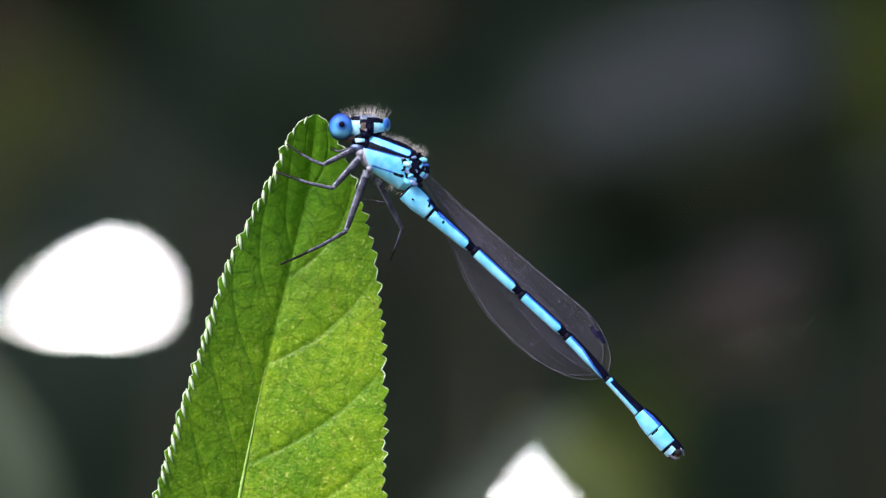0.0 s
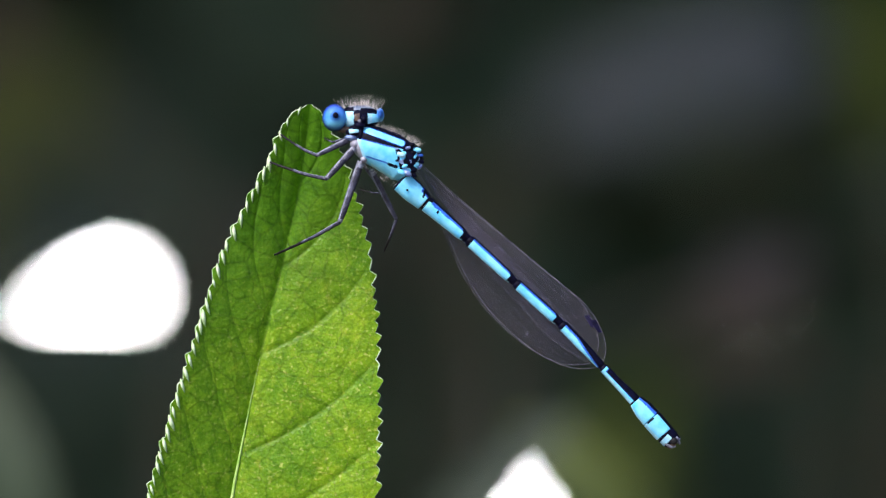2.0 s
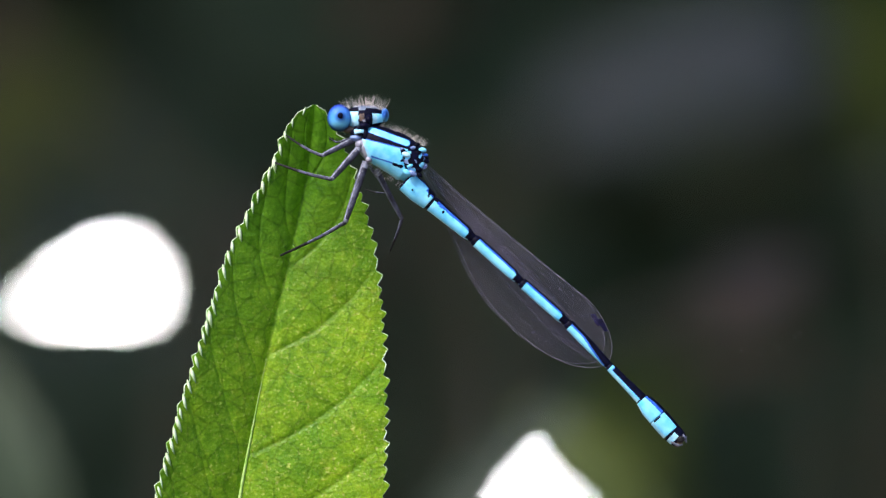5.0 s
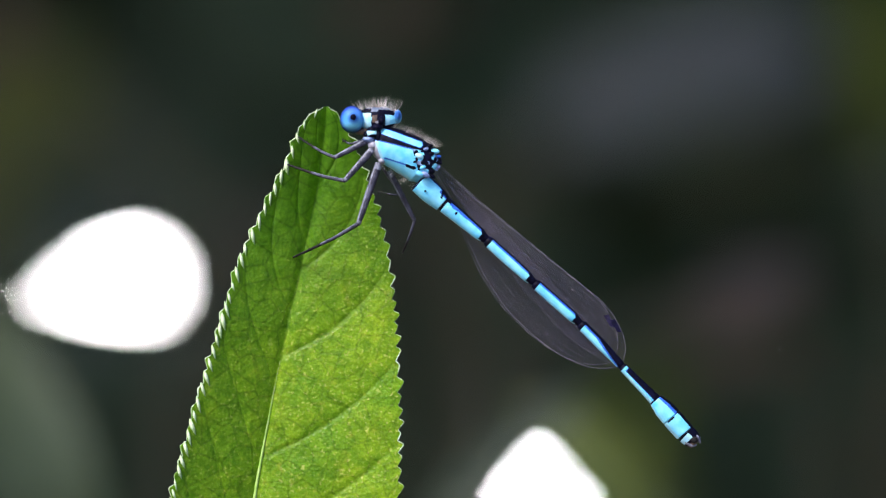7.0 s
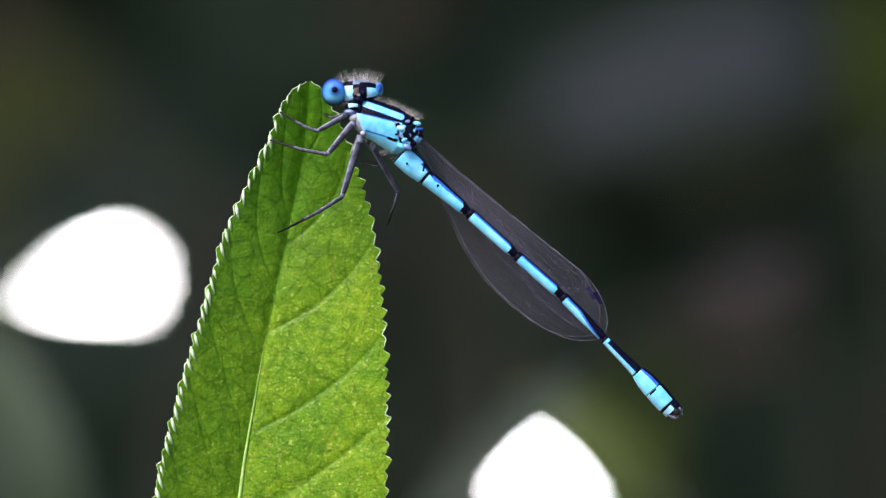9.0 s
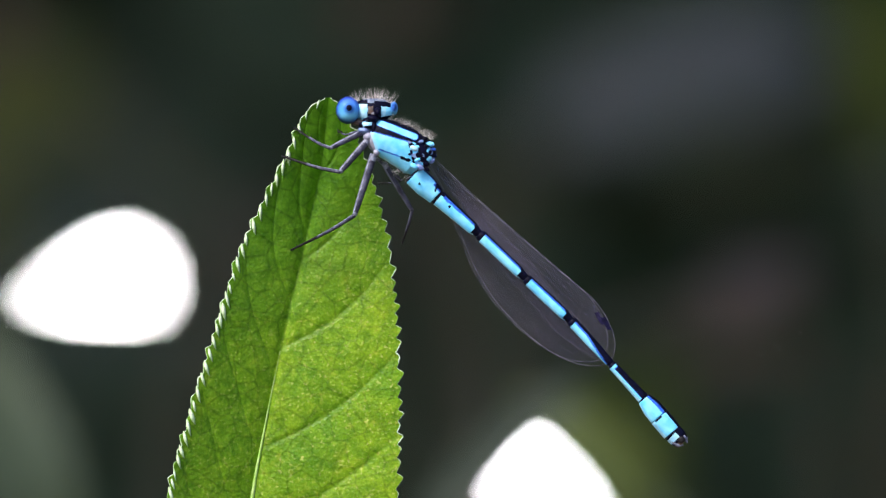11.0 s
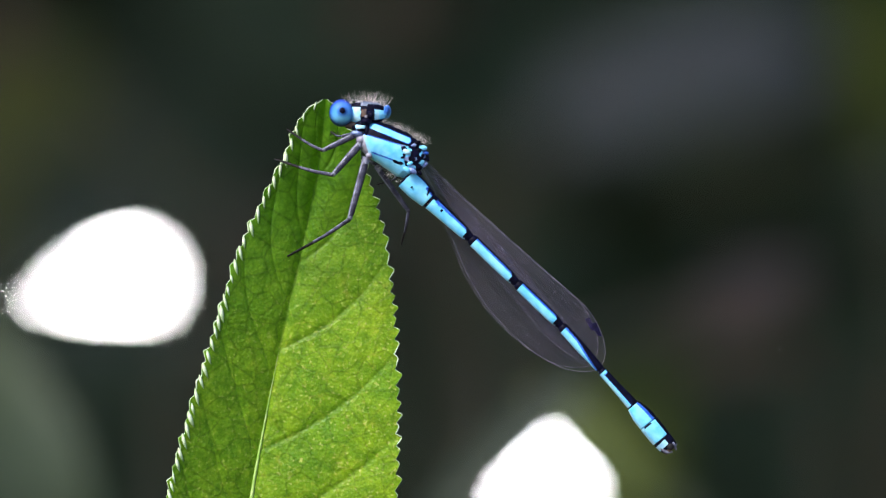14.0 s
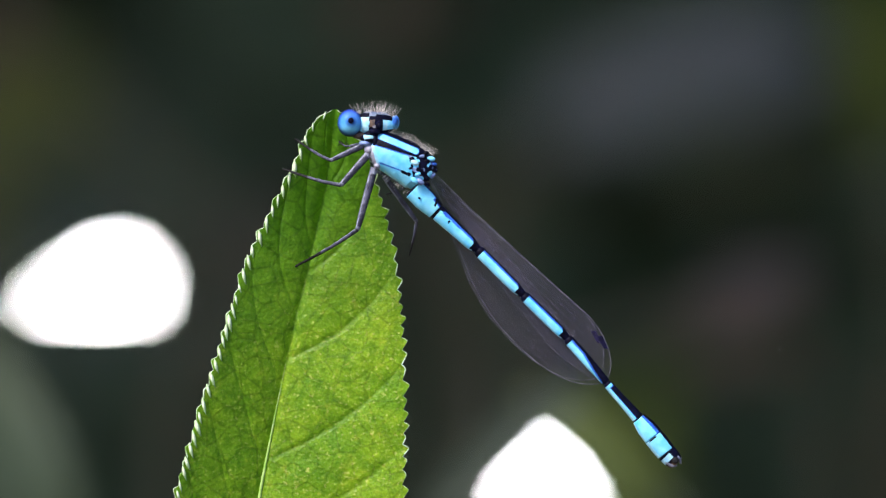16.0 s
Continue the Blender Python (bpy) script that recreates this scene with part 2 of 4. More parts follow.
EYE_BLUE = eye_material()
MEMBRANE = membrane_material()
BLADE = blade_material()
MARGIN = mat("leaf_margin", (0.20, 0.34, 0.10), 0.6, (0.62, 0.70, 0.50), 1500, 0.4, 5000)
RIB = mat("leaf_rib", (0.22, 0.40, 0.05), 0.6, (0.36, 0.48, 0.15), 1300, 0.3, 5000)
BARK = mat("twig_bark", (0.10, 0.075, 0.05), 0.8, (0.17, 0.13, 0.09), 120, 0.6, 500)
SOIL = mat("soil", (0.035, 0.027, 0.019), 0.95, (0.10, 0.078, 0.05), 22, 0.9, 90, detail=9.0)


def foliage(name, a, b, glow):
    m = mat(name, a, 0.5, b, 60, 0.3, 300)
    add_glow_through(m, glow, 0.3)
    return m


DARK_GREEN = foliage("dark_foliage", (0.058, 0.097, 0.073), (0.087, 0.140, 0.103), (0.05, 0.10, 0.01))
OLIVE = foliage("olive_foliage", (0.145, 0.185, 0.018), (0.21, 0.25, 0.03), (0.20, 0.28, 0.02))
# Darker copy of the hedge green, with the shade put into its colour
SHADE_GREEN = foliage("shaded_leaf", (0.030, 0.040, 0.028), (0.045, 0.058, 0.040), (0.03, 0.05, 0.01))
GREY_GREEN = foliage("grey_green_foliage", (0.031, 0.046, 0.022), (0.044, 0.061, 0.030), (0.05, 0.07, 0.03))
RED_BROWN = mat("dead_leaf", (0.105, 0.062, 0.050), 0.6, (0.165, 0.098, 0.08), 60, 0.4, 300)
GREY_BROWN = mat("dry_stalk", (0.13, 0.105, 0.085), 0.8, (0.19, 0.15, 0.12), 60, 0.4, 300)
SLATE = mat("slate_leaf", (0.135, 0.138, 0.178), 0.7, (0.19, 0.193, 0.235), 40, 0.5, 200)


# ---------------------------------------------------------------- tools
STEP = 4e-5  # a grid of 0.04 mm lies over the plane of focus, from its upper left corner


def near(u, v, d=0.0):
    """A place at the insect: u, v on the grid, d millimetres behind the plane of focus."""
    return Vector(((u - 784) * STEP, d * 1e-3, 1.0 + (441 - v) * STEP))


def far(u, v, y):
    """A place in the growth behind, y metres past the plane of focus, on the line through u, v."""
    k = (y + 0.9) / 0.9
    return Vector(((u - 784) * STEP * k, y, 1.0 + (441 - v) * STEP * k))


def part(name, bm, material, parent=None, label="", at=None, smooth=True):
    """Links a bmesh, given in world places, as one mesh under a thing or part."""
    at = Vector(at) if at is not None else (Vector(parent["home"]) if parent is not None else Vector((0, 0, 0)))
    me = bpy.data.meshes.new(name)
    bmesh.ops.translate(bm, verts=bm.verts, vec=-at)
    bm.to_mesh(me)
    bm.free()
    for m in (material if isinstance(material, (list, tuple)) else [material]):
        me.materials.append(m)
    if smooth:
        me.shade_smooth()
    ob = new(name, me)
    ob["home"] = tuple(at)
    if parent is not None:
        ob.parent = parent
        ob.location = at - Vector(parent["home"])
    else:
        ob.location = at
    if label:
        tagged(ob, label)
    return ob


def thing(name, at, label, category, group="", kind=""):
    ob = new(name)
    ob.empty_display_size = 0.002
    ob.location = at
    ob["home"] = tuple(at)
    return tagged(ob, label, category, group, kind)


def curve_points(ctrl, n):
    """n places on a smooth line through the places given."""
    p = [Vector(c) for c in ctrl]
    p = [p[0] * 2 - p[1]] + p + [p[-1] * 2 - p[-2]]
    out = []
    for i in range(n):
        s = i / (n - 1) * (len(p) - 3)
        k = min(int(s), len(p) - 4)
        f = s - k
        a, b, c, d = p[k:k + 4]
        out.append(0.5 * (2 * b + (c - a) * f + (2 * a - 5 * b + 4 * c - d) * f * f + (3 * b - a - 3 * c + d) * f ** 3))
    return out


def loft(bm, pts, radii, dorsal=Vector((0, -1, 0.01)), sides=12, wide=1.0, paint=None, caps=True):
    """A tube through pts; wide scales it across the dorsal direction; paint(s, angle) gives a face its material."""
    rings = []
    n = len(pts)
    for i, p in enumerate(pts):
        t = (pts[min(i + 1, n - 1)] - pts[max(i - 1, 0)]).normalized()
        d = (dorsal - t * dorsal.dot(t)).normalized()
        s = d.cross(t)
        rings.append([bm.verts.new(p + d * (math.cos(a) * radii[i]) + s * (math.sin(a) * radii[i] * wide))
                      for a in (2 * math.pi * k / sides for k in range(sides))])
    for i in range(n - 1):
        for k in range(sides):
            f = bm.faces.new((rings[i][k], rings[i][(k + 1) % sides], rings[i + 1][(k + 1) % sides], rings[i + 1][k]))
            if paint:
                f.material_index = paint((i + 0.5) / (n - 1), 360 * (k + 0.5) / sides)
    if caps:
        for ring, s in ((rings[0], 0.0), (rings[-1], 1.0)):
            f = bm.faces.new(ring if s else ring[::-1])
            if paint:
                f.material_index = paint(s, 180)
    return rings


def ball(bm, at, rx, ry, rz, seg=24, turn=None, paint=0):
    m = Matrix.Translation(at) @ (turn or Matrix()) @ Matrix.Diagonal((rx, ry, rz, 1))
    made = bmesh.ops.create_uvsphere(bm, u_segments=seg, v_segments=seg * 2 // 3, radius=1, matrix=m)
    if paint:
        for f in {f for v in made["verts"] for f in v.link_faces}:
            f.material_index = paint


def spine(bm, a, b, r, sides=4):
    loft(bm, [a, a.lerp(b, 0.5), b], [r, r * 0.7, r * 0.12], sides=sides, caps=False)


rng = random.Random(7)

# ---------------------------------------------------------------- ground and growth behind
bm = bmesh.new()
bmesh.ops.create_grid(bm, x_segments=80, y_segments=80, size=60)
for v in bm.verts:
    v.co.z = 0.05 * noise.noise(v.co * 0.3)
tagged(part("ground", bm, SOIL), "dark bare soil under the shrubs", "ground", kind="structure")

# openings in the hedge through which the sky shows: centre and half sizes on the grid, at the hedge
GAP_Y = 2.6
GAPS = [(212, 524, 19, 23, 160), (963, 861, 24, 31, 0), (80, 335, 13, 13, 0)]
HOLE = (150, 440, 190, 190, 0)  # the wide hole before which the leafy spray hangs

GLINT = (1330, 521, 5, 5, 0)  # a pinhole in the hedge


def in_gap(u, v, gaps):
    for cu, cv, a, b, tail in gaps:
        du, dv = u - cu, v - cv
        if du > 0 or not tail:
            if (du / a) ** 2 + (dv / b) ** 2 < 1:
                return True
        elif -du < tail and abs(dv - du * 0.13) < b * (0.22 + 0.78 * (1 + du / tail)):
            return True
    return False


def gapped_sheet(us, vs, y, gaps, inside=lambda u, v: True):
    """A dense dark sheet of growth over the grid lines us and vs, y metres behind, with openings cut through."""
    bm = bmesh.new()
    layers = []
    for depth in (0.0, 0.03):
        g = {}
        for i, u in enumerate(us):
            for j, v in enumerate(vs):
                p = far(u, v, y)
                w = noise.noise(Vector((p.x * 9, p.z * 9, 0.0)))
                g[i, j] = bm.verts.new((p.x, y + depth + 0.02 * w, max(p.z, -0.05)))
        layers.append(g)
    cells = {(i, j) for i in range(len(us) - 1) for j in range(len(vs) - 1)
             if not in_gap((us[i] + us[i + 1]) / 2, (vs[j] + vs[j + 1]) / 2, gaps) and inside(us[i], vs[j])}
    for i, j in cells:
        for g, flip in ((layers[0], False), (layers[1], True)):
            q = [g[i, j], g[i + 1, j], g[i + 1, j + 1], g[i, j + 1]]
            bm.faces.new(q if flip else q[::-1])
        for a, b, nb in (((i, j), (i + 1, j), (i, j - 1)), ((i + 1, j), (i + 1, j + 1), (i + 1, j)),
                         ((i + 1, j + 1), (i, j + 1), (i, j + 1)), ((i, j + 1), (i, j), (i - 1, j))):
            if nb not in cells:
                bm.faces.new((layers[0][a], layers[0][b], layers[1][b], layers[1][a]))
    loose = [v for v in bm.verts if not v.link_faces]
    bmesh.ops.delete(bm, geom=loose, context="VERTS")
    return bm


us = sorted({*range(-16000, -200, 400), *range(-200, 1800, 12), *range(930, 1000, 5), *range(1324, 1338, 2), *range(1800, 17000, 400)})
vs = sorted({*range(-8000, -150, 400), *range(-150, 1050, 12), *range(515, 529, 2), *range(822, 905, 5), *range(1050, 6600, 400)})
tagged(part("hedge", gapped_sheet(us, vs, GAP_Y, (HOLE, GAPS[1], GLINT)), DARK_GREEN), "dense dark hedge with small gaps to the sky", "hedge", kind="structure")

# the swaying spray of leaves before the wide hole, with two openings of its own
SPRAY_Y = 2.5
us = sorted({*range(-420, 640, 12), *range(-20, 240, 5)})
vs = sorted({*range(40, 840, 12), *range(315, 355, 5), *range(490, 560, 5)})
spray_home = far(110, 440, SPRAY_Y)
spray = thing("leafy_spray", spray_home, "dense dark leafy spray with gaps, swaying before the hedge", "foliage")
part("leaf_mass", gapped_sheet(us, vs, SPRAY_Y, (GAPS[0], GAPS[2]), lambda u, v: math.hypot((u - 110) / 480, (v - 440) / 370) < 1 - 0.06 * math.sin(u * 0.05) * math.sin(v * 0.06)), DARK_GREEN, spray)
bm = bmesh.new()
loft(bm, curve_points([far(-330, 560, SPRAY_Y), far(-420, 700, SPRAY_Y + 0.04), far(-460, 900, SPRAY_Y + 0.1)], 8), [0.002] * 8, sides=6)
part("stalk", bm, BARK, spray)


def leaf_sheet(bm, base, along, face, length, width, bend=0.15, paint=0, n=8):
    """A lens-shaped leaf with a folded rib."""
    along = along.normalized()
    face = (face - along * face.dot(along)).normalized()
    side = along.cross(face)
    rows = []
    for i in range(n + 1):
        s = i / n
        w = width * (math.sin(math.pi * s ** 0.8) ** 0.8 if 0 < s < 1 else 0.02)
        c = base + along * (length * s) + face * (bend * length * math.sin(math.pi * s) - bend * length * s * s)
        rows.append([bm.verts.new(c - side * w + face * w * 0.25), bm.verts.new(c), bm.verts.new(c + side * w + face * w * 0.25)])
    for a, b in zip(rows, rows[1:]):
        for k in (0, 1):
            bm.faces.new((a[k], a[k + 1], b[k + 1], b[k])).material_index = paint


def hedge_leaves():
    """Leaf mass on both faces and the top of the hedge, kept off the openings."""
    bm = bmesh.new()
    k = (GAP_Y + 0.9) / 0.9 * STEP
    for i in range(15000):
        u, v = (rng.uniform(-1500, 3000), rng.uniform(-1200, 2000)) if i < 1600 else (rng.uniform(-16300, 17000), rng.uniform(-8600, 6500))
        length = rng.uniform(0.03, 0.06) if i < 1600 else rng.uniform(0.05, 0.10)
        clear = length / k + 90
        if any(math.hypot(u - g[0] + (60 if g[4] else 0), v - g[1]) < clear + g[4] * 0.5 for g in GAPS):
            continue
        back = i > 8500
        p = far(u, v, GAP_Y)
        p.y += rng.uniform(0.05, 0.35) if back else -rng.uniform(0.03, 0.16)
        if p.z < 0.02:
            continue
        out = 1 if back else -1
        along = Vector((rng.uniform(-1, 1), rng.uniform(-0.1, 0.5) * out, rng.uniform(-1, 0.6)))
        face = Vector((rng.uniform(-.6, .6), out, rng.uniform(-.2, .8)))
        width = length * rng.uniform(0.2, 0.32)
        if math.hypot(u - GLINT[0], v - GLINT[1]) > length / k + 12:
            leaf_sheet(bm, p, along, face, length, width, n=5)
    return bm


tagged(part("hedge_foliage", hedge_leaves(), DARK_GREEN), "dark green leaves of the shaded hedge", "foliage", kind="stuff")

# the bright sky far behind the hedge
glow = bpy.data.materials.new("bright_sky")
glow.use_nodes = True
gn = glow.node_tree.nodes
gn.remove(gn["Principled BSDF"])
em = gn.new("ShaderNodeEmission")
em.inputs["Color"].default_value = (1.0, 0.97, 0.98, 1)
em.inputs["Strength"].default_value = 26.0
glow.node_tree.links.new(em.outputs[0], gn["Material Output"].inputs["Surface"])
bm = bmesh.new()
bmesh.ops.create_grid(bm, x_segments=2, y_segments=2, size=1, matrix=Matrix.Translation((0, 40, 6)) @ pose(0, 0, 0, 90) @ Matrix.Diagonal((12, 6, 1, 1)))
tagged(part("backdrop", bm, glow), "bright hazy sky behind the hedge", "sky", kind="structure")


def shade_overhang():
    """An unseen leafy cover, added above the growth behind to keep it in shade."""
    bm = bmesh.new()
    g = {}
    for i in range(41):
        for j in range(21):
            x, f = -3.5 + 7 * i / 40, j / 20
            y = 0.32 + 2.38 * f
            g[i, j] = bm.verts.new((x, y + 0.10 * noise.noise(Vector((x * 3, j * 0.3, 0))), 1.62 + 0.25 * f + 0.08 * noise.noise(Vector((x * 2, y * 2, 3)))))
    for i in range(40):
        for j in range(20):
            bm.faces.new((g[i, j], g[i + 1, j], g[i + 1, j + 1], g[i, j + 1]))
    for i in range(5000):
        p = Vector((rng.uniform(-3.5, 3.5), rng.uniform(0.36, 2.6), 1.70 + rng.uniform(-0.1, 0.12)))
        leaf_sheet(bm, p, Vector((rng.uniform(-1, 1), rng.uniform(-1, 1), rng.uniform(-.6, .1))), Vector((rng.uniform(-.5, .5), rng.uniform(-.5, .5), 1)), 0.08, 0.022, n=4)
    return bm


tagged(part("shade_overhang", shade_overhang(), DARK_GREEN), "added leafy cover, out of view, that shades the growth behind", "foliage", kind="stuff")


def plant(name, y, stem, leaves, material, label, category="plant"):
    """A plant of the growth behind: stem given on the grid, leaves as (u, v, angle, length, width)."""
    foot = far(stem[0][0], stem[0][1], y)
    foot.z = 0.0
    t = thing(name, foot, label, category)
    bm = bmesh.new()
    pts = curve_points([foot] + [far(u, v, y) for u, v in stem], 16)
    loft(bm, pts, [0.004 - 0.0022 * i / 15 for i in range(16)], sides=8)
    part("stem", bm, GREY_BROWN, t)
    for u, v, ang, length, width in leaves:
        bm = bmesh.new()
        a = radians(ang)
        leaf_sheet(bm, far(u, v, y), Vector((math.cos(a), -0.15, math.sin(a))), Vector((0.1, -1, 0.25)), length, width, n=14)
        part("leaf", bm, material, t)
    return t


S3 = STEP * 3.0 / 0.9
plant("olive_shrub", 2.1, [(1080, 1400), (1060, 900), (1040, 800)], [(1012, 932, 60, 330 * S3, 68 * S3), (1090, 960, 80, 260 * S3, 60 * S3)], OLIVE, "olive green shrub shoot in the shade")
EDGE_OLIVE = foliage("edge_olive_leaf", (0.145, 0.155, 0.040), (0.195, 0.205, 0.056), (0.14, 0.18, 0.02))
plant("edge_shrub", 2.1, [(-150, 1400), (-150, 600), (-140, 300)], [(-75, 470, 82, 440 * S3, 80 * S3), (70, 296, 84, 260 * S3, 66 * S3)], EDGE_OLIVE, "olive green leaf at the hedge's edge")
plant("side_shrub", 2.1, [(1640, 1400), (1620, 500), (1600, 200)], [(1575, 270, 96, 380 * S3, 60 * S3)], OLIVE, "green leaves in the shade")
plant("dead_stalk", 2.1, [(1500, 1400), (1450, 700)], [(1200, 630, 12, 260 * S3, 46 * S3)], RED_BROWN, "withered red-brown leaf on a dry stalk")
plant("dry_stem", 2.1, [(300, 1400), (420, 560), (260, 300), (60, 20)], [(610, 30, 10, 210 * S3, 58 * S3), (-50, 190, 78, 260 * S3, 52 * S3)], RED_BROWN, "dry brown stem leaning in the shade")
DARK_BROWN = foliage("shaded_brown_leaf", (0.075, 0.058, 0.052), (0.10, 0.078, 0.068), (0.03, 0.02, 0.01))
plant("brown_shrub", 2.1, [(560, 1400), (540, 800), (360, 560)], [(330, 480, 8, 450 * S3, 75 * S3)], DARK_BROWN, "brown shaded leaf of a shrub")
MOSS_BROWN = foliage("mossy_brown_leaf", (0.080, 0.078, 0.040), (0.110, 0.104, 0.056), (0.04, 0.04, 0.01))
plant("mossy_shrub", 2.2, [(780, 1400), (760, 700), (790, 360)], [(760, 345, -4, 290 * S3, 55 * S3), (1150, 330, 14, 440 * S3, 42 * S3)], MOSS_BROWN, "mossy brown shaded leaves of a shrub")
plant("slate_leafed_shrub", 2.1, [(900, 1400), (840, 420), (950, 260)], [(940, 240, 22, 510 * S3, 80 * S3), (1160, 140, 10, 330 * S3, 100 * S3)], SLATE, "slate grey shaded leaves of a shrub")

# the blurred grey-green leaf between the insect and the hedge
BLUR_Y = 0.5
blur_home = far(40, 1500, BLUR_Y)
blurred = thing("grey_green_leaf", blur_home, "broad grey-green leaf out of focus behind the insect", "leaf")
bm = bmesh.new()
leaf_sheet(bm, far(20, 1190, BLUR_Y), Vector((-0.16, 0, 1)), Vector((0.3, -0.8, -0.3)), 0.0395, 0.0068, n=24)
part("blade", bm, GREY_GREEN, blurred)
bm = bmesh.new()
foot = far(60, 1150, BLUR_Y)
base = far(20, 1190, BLUR_Y)
loft(bm, [base.lerp(Vector((foot.x + 0.01, BLUR_Y + 0.02, 0)), i / 11) for i in range(12)], [0.0008 + 0.0002 * i for i in range(12)], sides=8)
part("stalk", bm, GREY_GREEN, blurred)

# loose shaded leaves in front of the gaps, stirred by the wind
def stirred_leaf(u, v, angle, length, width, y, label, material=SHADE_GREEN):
    """A loose leaf from (u, v) on the grid, y metres behind; its sizes in grid steps there."""
    at = far(u, v, y)
    t = thing("stirred_leaf", at, label, "leaf", "loose leaves before the gaps")
    bm = bmesh.new()
    a = radians(angle)
    k = STEP * (y + 0.9) / 0.9
    leaf_sheet(bm, at, Vector((math.cos(a), 0, math.sin(a))), Vector((0, -1, 0.1)), length * k, width * k, bend=0.05, n=24)
    part("blade", bm, material, t)
    bm = bmesh.new()
    back = at - Vector((math.cos(a), 0, math.sin(a))) * (0.03 if y > 0.6 else 0.006)
    if y < 2:
        loft(bm, [at, at.lerp(back, 0.5), back] + [Vector((back.x, y, back.z * f)) for f in (0.95, 0.8, 0.5, 0.0)], [0.0006] * 7, sides=6)
    else:
        loft(bm, curve_points([at, at.lerp(back, 0.5), back + Vector((0, 0.2, 0))], 6), [0.0006] * 6, sides=6)
    part("stalk", bm, GREY_BROWN if y > 0.6 else SHADE_GREEN, t)
    return t, at


NOTCH_Y = 0.5
DULL_RED = mat("dull_red_leaf", (0.050, 0.034, 0.031), 0.7, (0.070, 0.047, 0.043), 60, 0.4, 300)
DEEP_OLIVE = foliage("deep_olive_leaf", (0.056, 0.074, 0.010), (0.080, 0.102, 0.015), (0.06, 0.09, 0.01))
olive_leaf, olive_home = stirred_leaf(1169, 897, 142, 325, 64, NOTCH_Y, "olive leaf slanting down before a gap in the hedge", DEEP_OLIVE)
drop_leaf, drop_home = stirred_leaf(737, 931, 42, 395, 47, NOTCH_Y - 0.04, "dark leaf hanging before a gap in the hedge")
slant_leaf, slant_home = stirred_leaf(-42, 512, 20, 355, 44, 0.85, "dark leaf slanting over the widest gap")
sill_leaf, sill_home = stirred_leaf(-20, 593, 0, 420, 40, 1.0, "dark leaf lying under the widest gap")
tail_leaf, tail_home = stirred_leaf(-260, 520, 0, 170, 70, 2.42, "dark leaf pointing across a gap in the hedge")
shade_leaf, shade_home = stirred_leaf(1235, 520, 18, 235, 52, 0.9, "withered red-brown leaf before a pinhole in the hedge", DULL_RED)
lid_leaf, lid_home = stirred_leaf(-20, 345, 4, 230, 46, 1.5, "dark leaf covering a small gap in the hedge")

# ---------------------------------------------------------------- the sharp leaf
ROW = np.array([203, 216, 235, 300, 350, 400, 470, 600, 740, 870, 1000, 1150, 1300, 1420, 1500], float)
LEFT = np.array([557, 536, 516, 490, 464, 438, 404, 363, 319, 281, 256, 252, 290, 360, 430], float)
RIGHT = np.array([562, 574, 589, 617, 632, 646, 662, 674, 677, 674, 664, 640, 590, 515, 440], float)
RIBU = np.array([560, 558, 556, 549, 540, 529, 514, 481, 451, 425, 405, 398, 405, 420, 435], float)
LDEPTH = -0.42 * np.array([0.0, 0.3, 0.7, 1.4, 1.9, 2.3, 2.8, 3.5, 4.0, 4.3, 4.2, 3.7, 2.6, 1.2, 0.0])
RDEPTH = -np.array([0.0, 0.1, 0.3, 0.5, 0.6, 0.7, 0.9, 1.2, 1.5, 1.7, 1.7, 1.5, 1.0, 0.4, 0.0])


def smooth_row(values, v):
    """A row of the leaf's plan, eased between its knots."""
    h = max(0.0, min(18.0, (v - 203) * 0.5))
    return (np.interp(v - h, ROW, values) + np.interp(v, ROW, values) * 2 + np.interp(v + h, ROW, values)) / 4


def leaf_place(v, s):
    """The leaf's surface: v down its length, s from -1 (left edge) to 1 (right edge)."""
    rib, edge = smooth_row(RIBU, v), smooth_row(RIGHT if s > 0 else LEFT, v)
    depth = smooth_row(RDEPTH if s > 0 else LDEPTH, v)
    q = abs(s)
    u = rib + (edge - rib) * q
    d = depth * (0.75 * q + 0.25 * q * q) - 1.8 * max(0.0, (470 - v) / 270) ** 2
    return u, d


def vein_at(v, s):
    """How near a side vein is: 0 to 1, and the puckering between the veins."""
    q = abs(s)
    lift, gap, start = (95 * q + 70 * q * q, 160.0, -12) if s > 0 else (190 * q + 60 * q * q, 128.0, 70)
    w = (v + lift + start) / gap + 0.06 * math.sin(v * 0.013 + s * 3)
    f = (w - math.floor(w))
    near_vein = math.exp(-((min(f, 1 - f) * gap) / 5.0) ** 2) * (1 - 0.5 * q)
    pucker = math.sin(math.pi * f) ** 0.7
    return near_vein, pucker, f


def leaf_depth(u, v):
    rib = smooth_row(RIBU, v)
    edge = smooth_row(RIGHT if u > rib else LEFT, v)
    s = (u - rib) / abs(edge - rib)
    return leaf_place(v, max(-1, min(1, s)))[1] - 0.1


def tooth(v, side):
    period = 23.5 if side > 0 else 29.0
    w = v / period + 0.25 * math.sin(v * 0.031 + side)
    f = w - math.floor(w)
    k = 0.9 + 0.30 * math.sin(math.floor(w) * 2.4 + side)
    return (f / 0.28 if f < 0.28 else (1 - f) / 0.72) ** 0.85 * (11.0 if side > 0 else 8.5) * k * min(1, (v - 200) / 40 + 0.55)


leaf_home = near(500, 600)
leaf = thing("leaf", leaf_home, "fresh green leaf with a finely toothed margin, upright", "leaf")


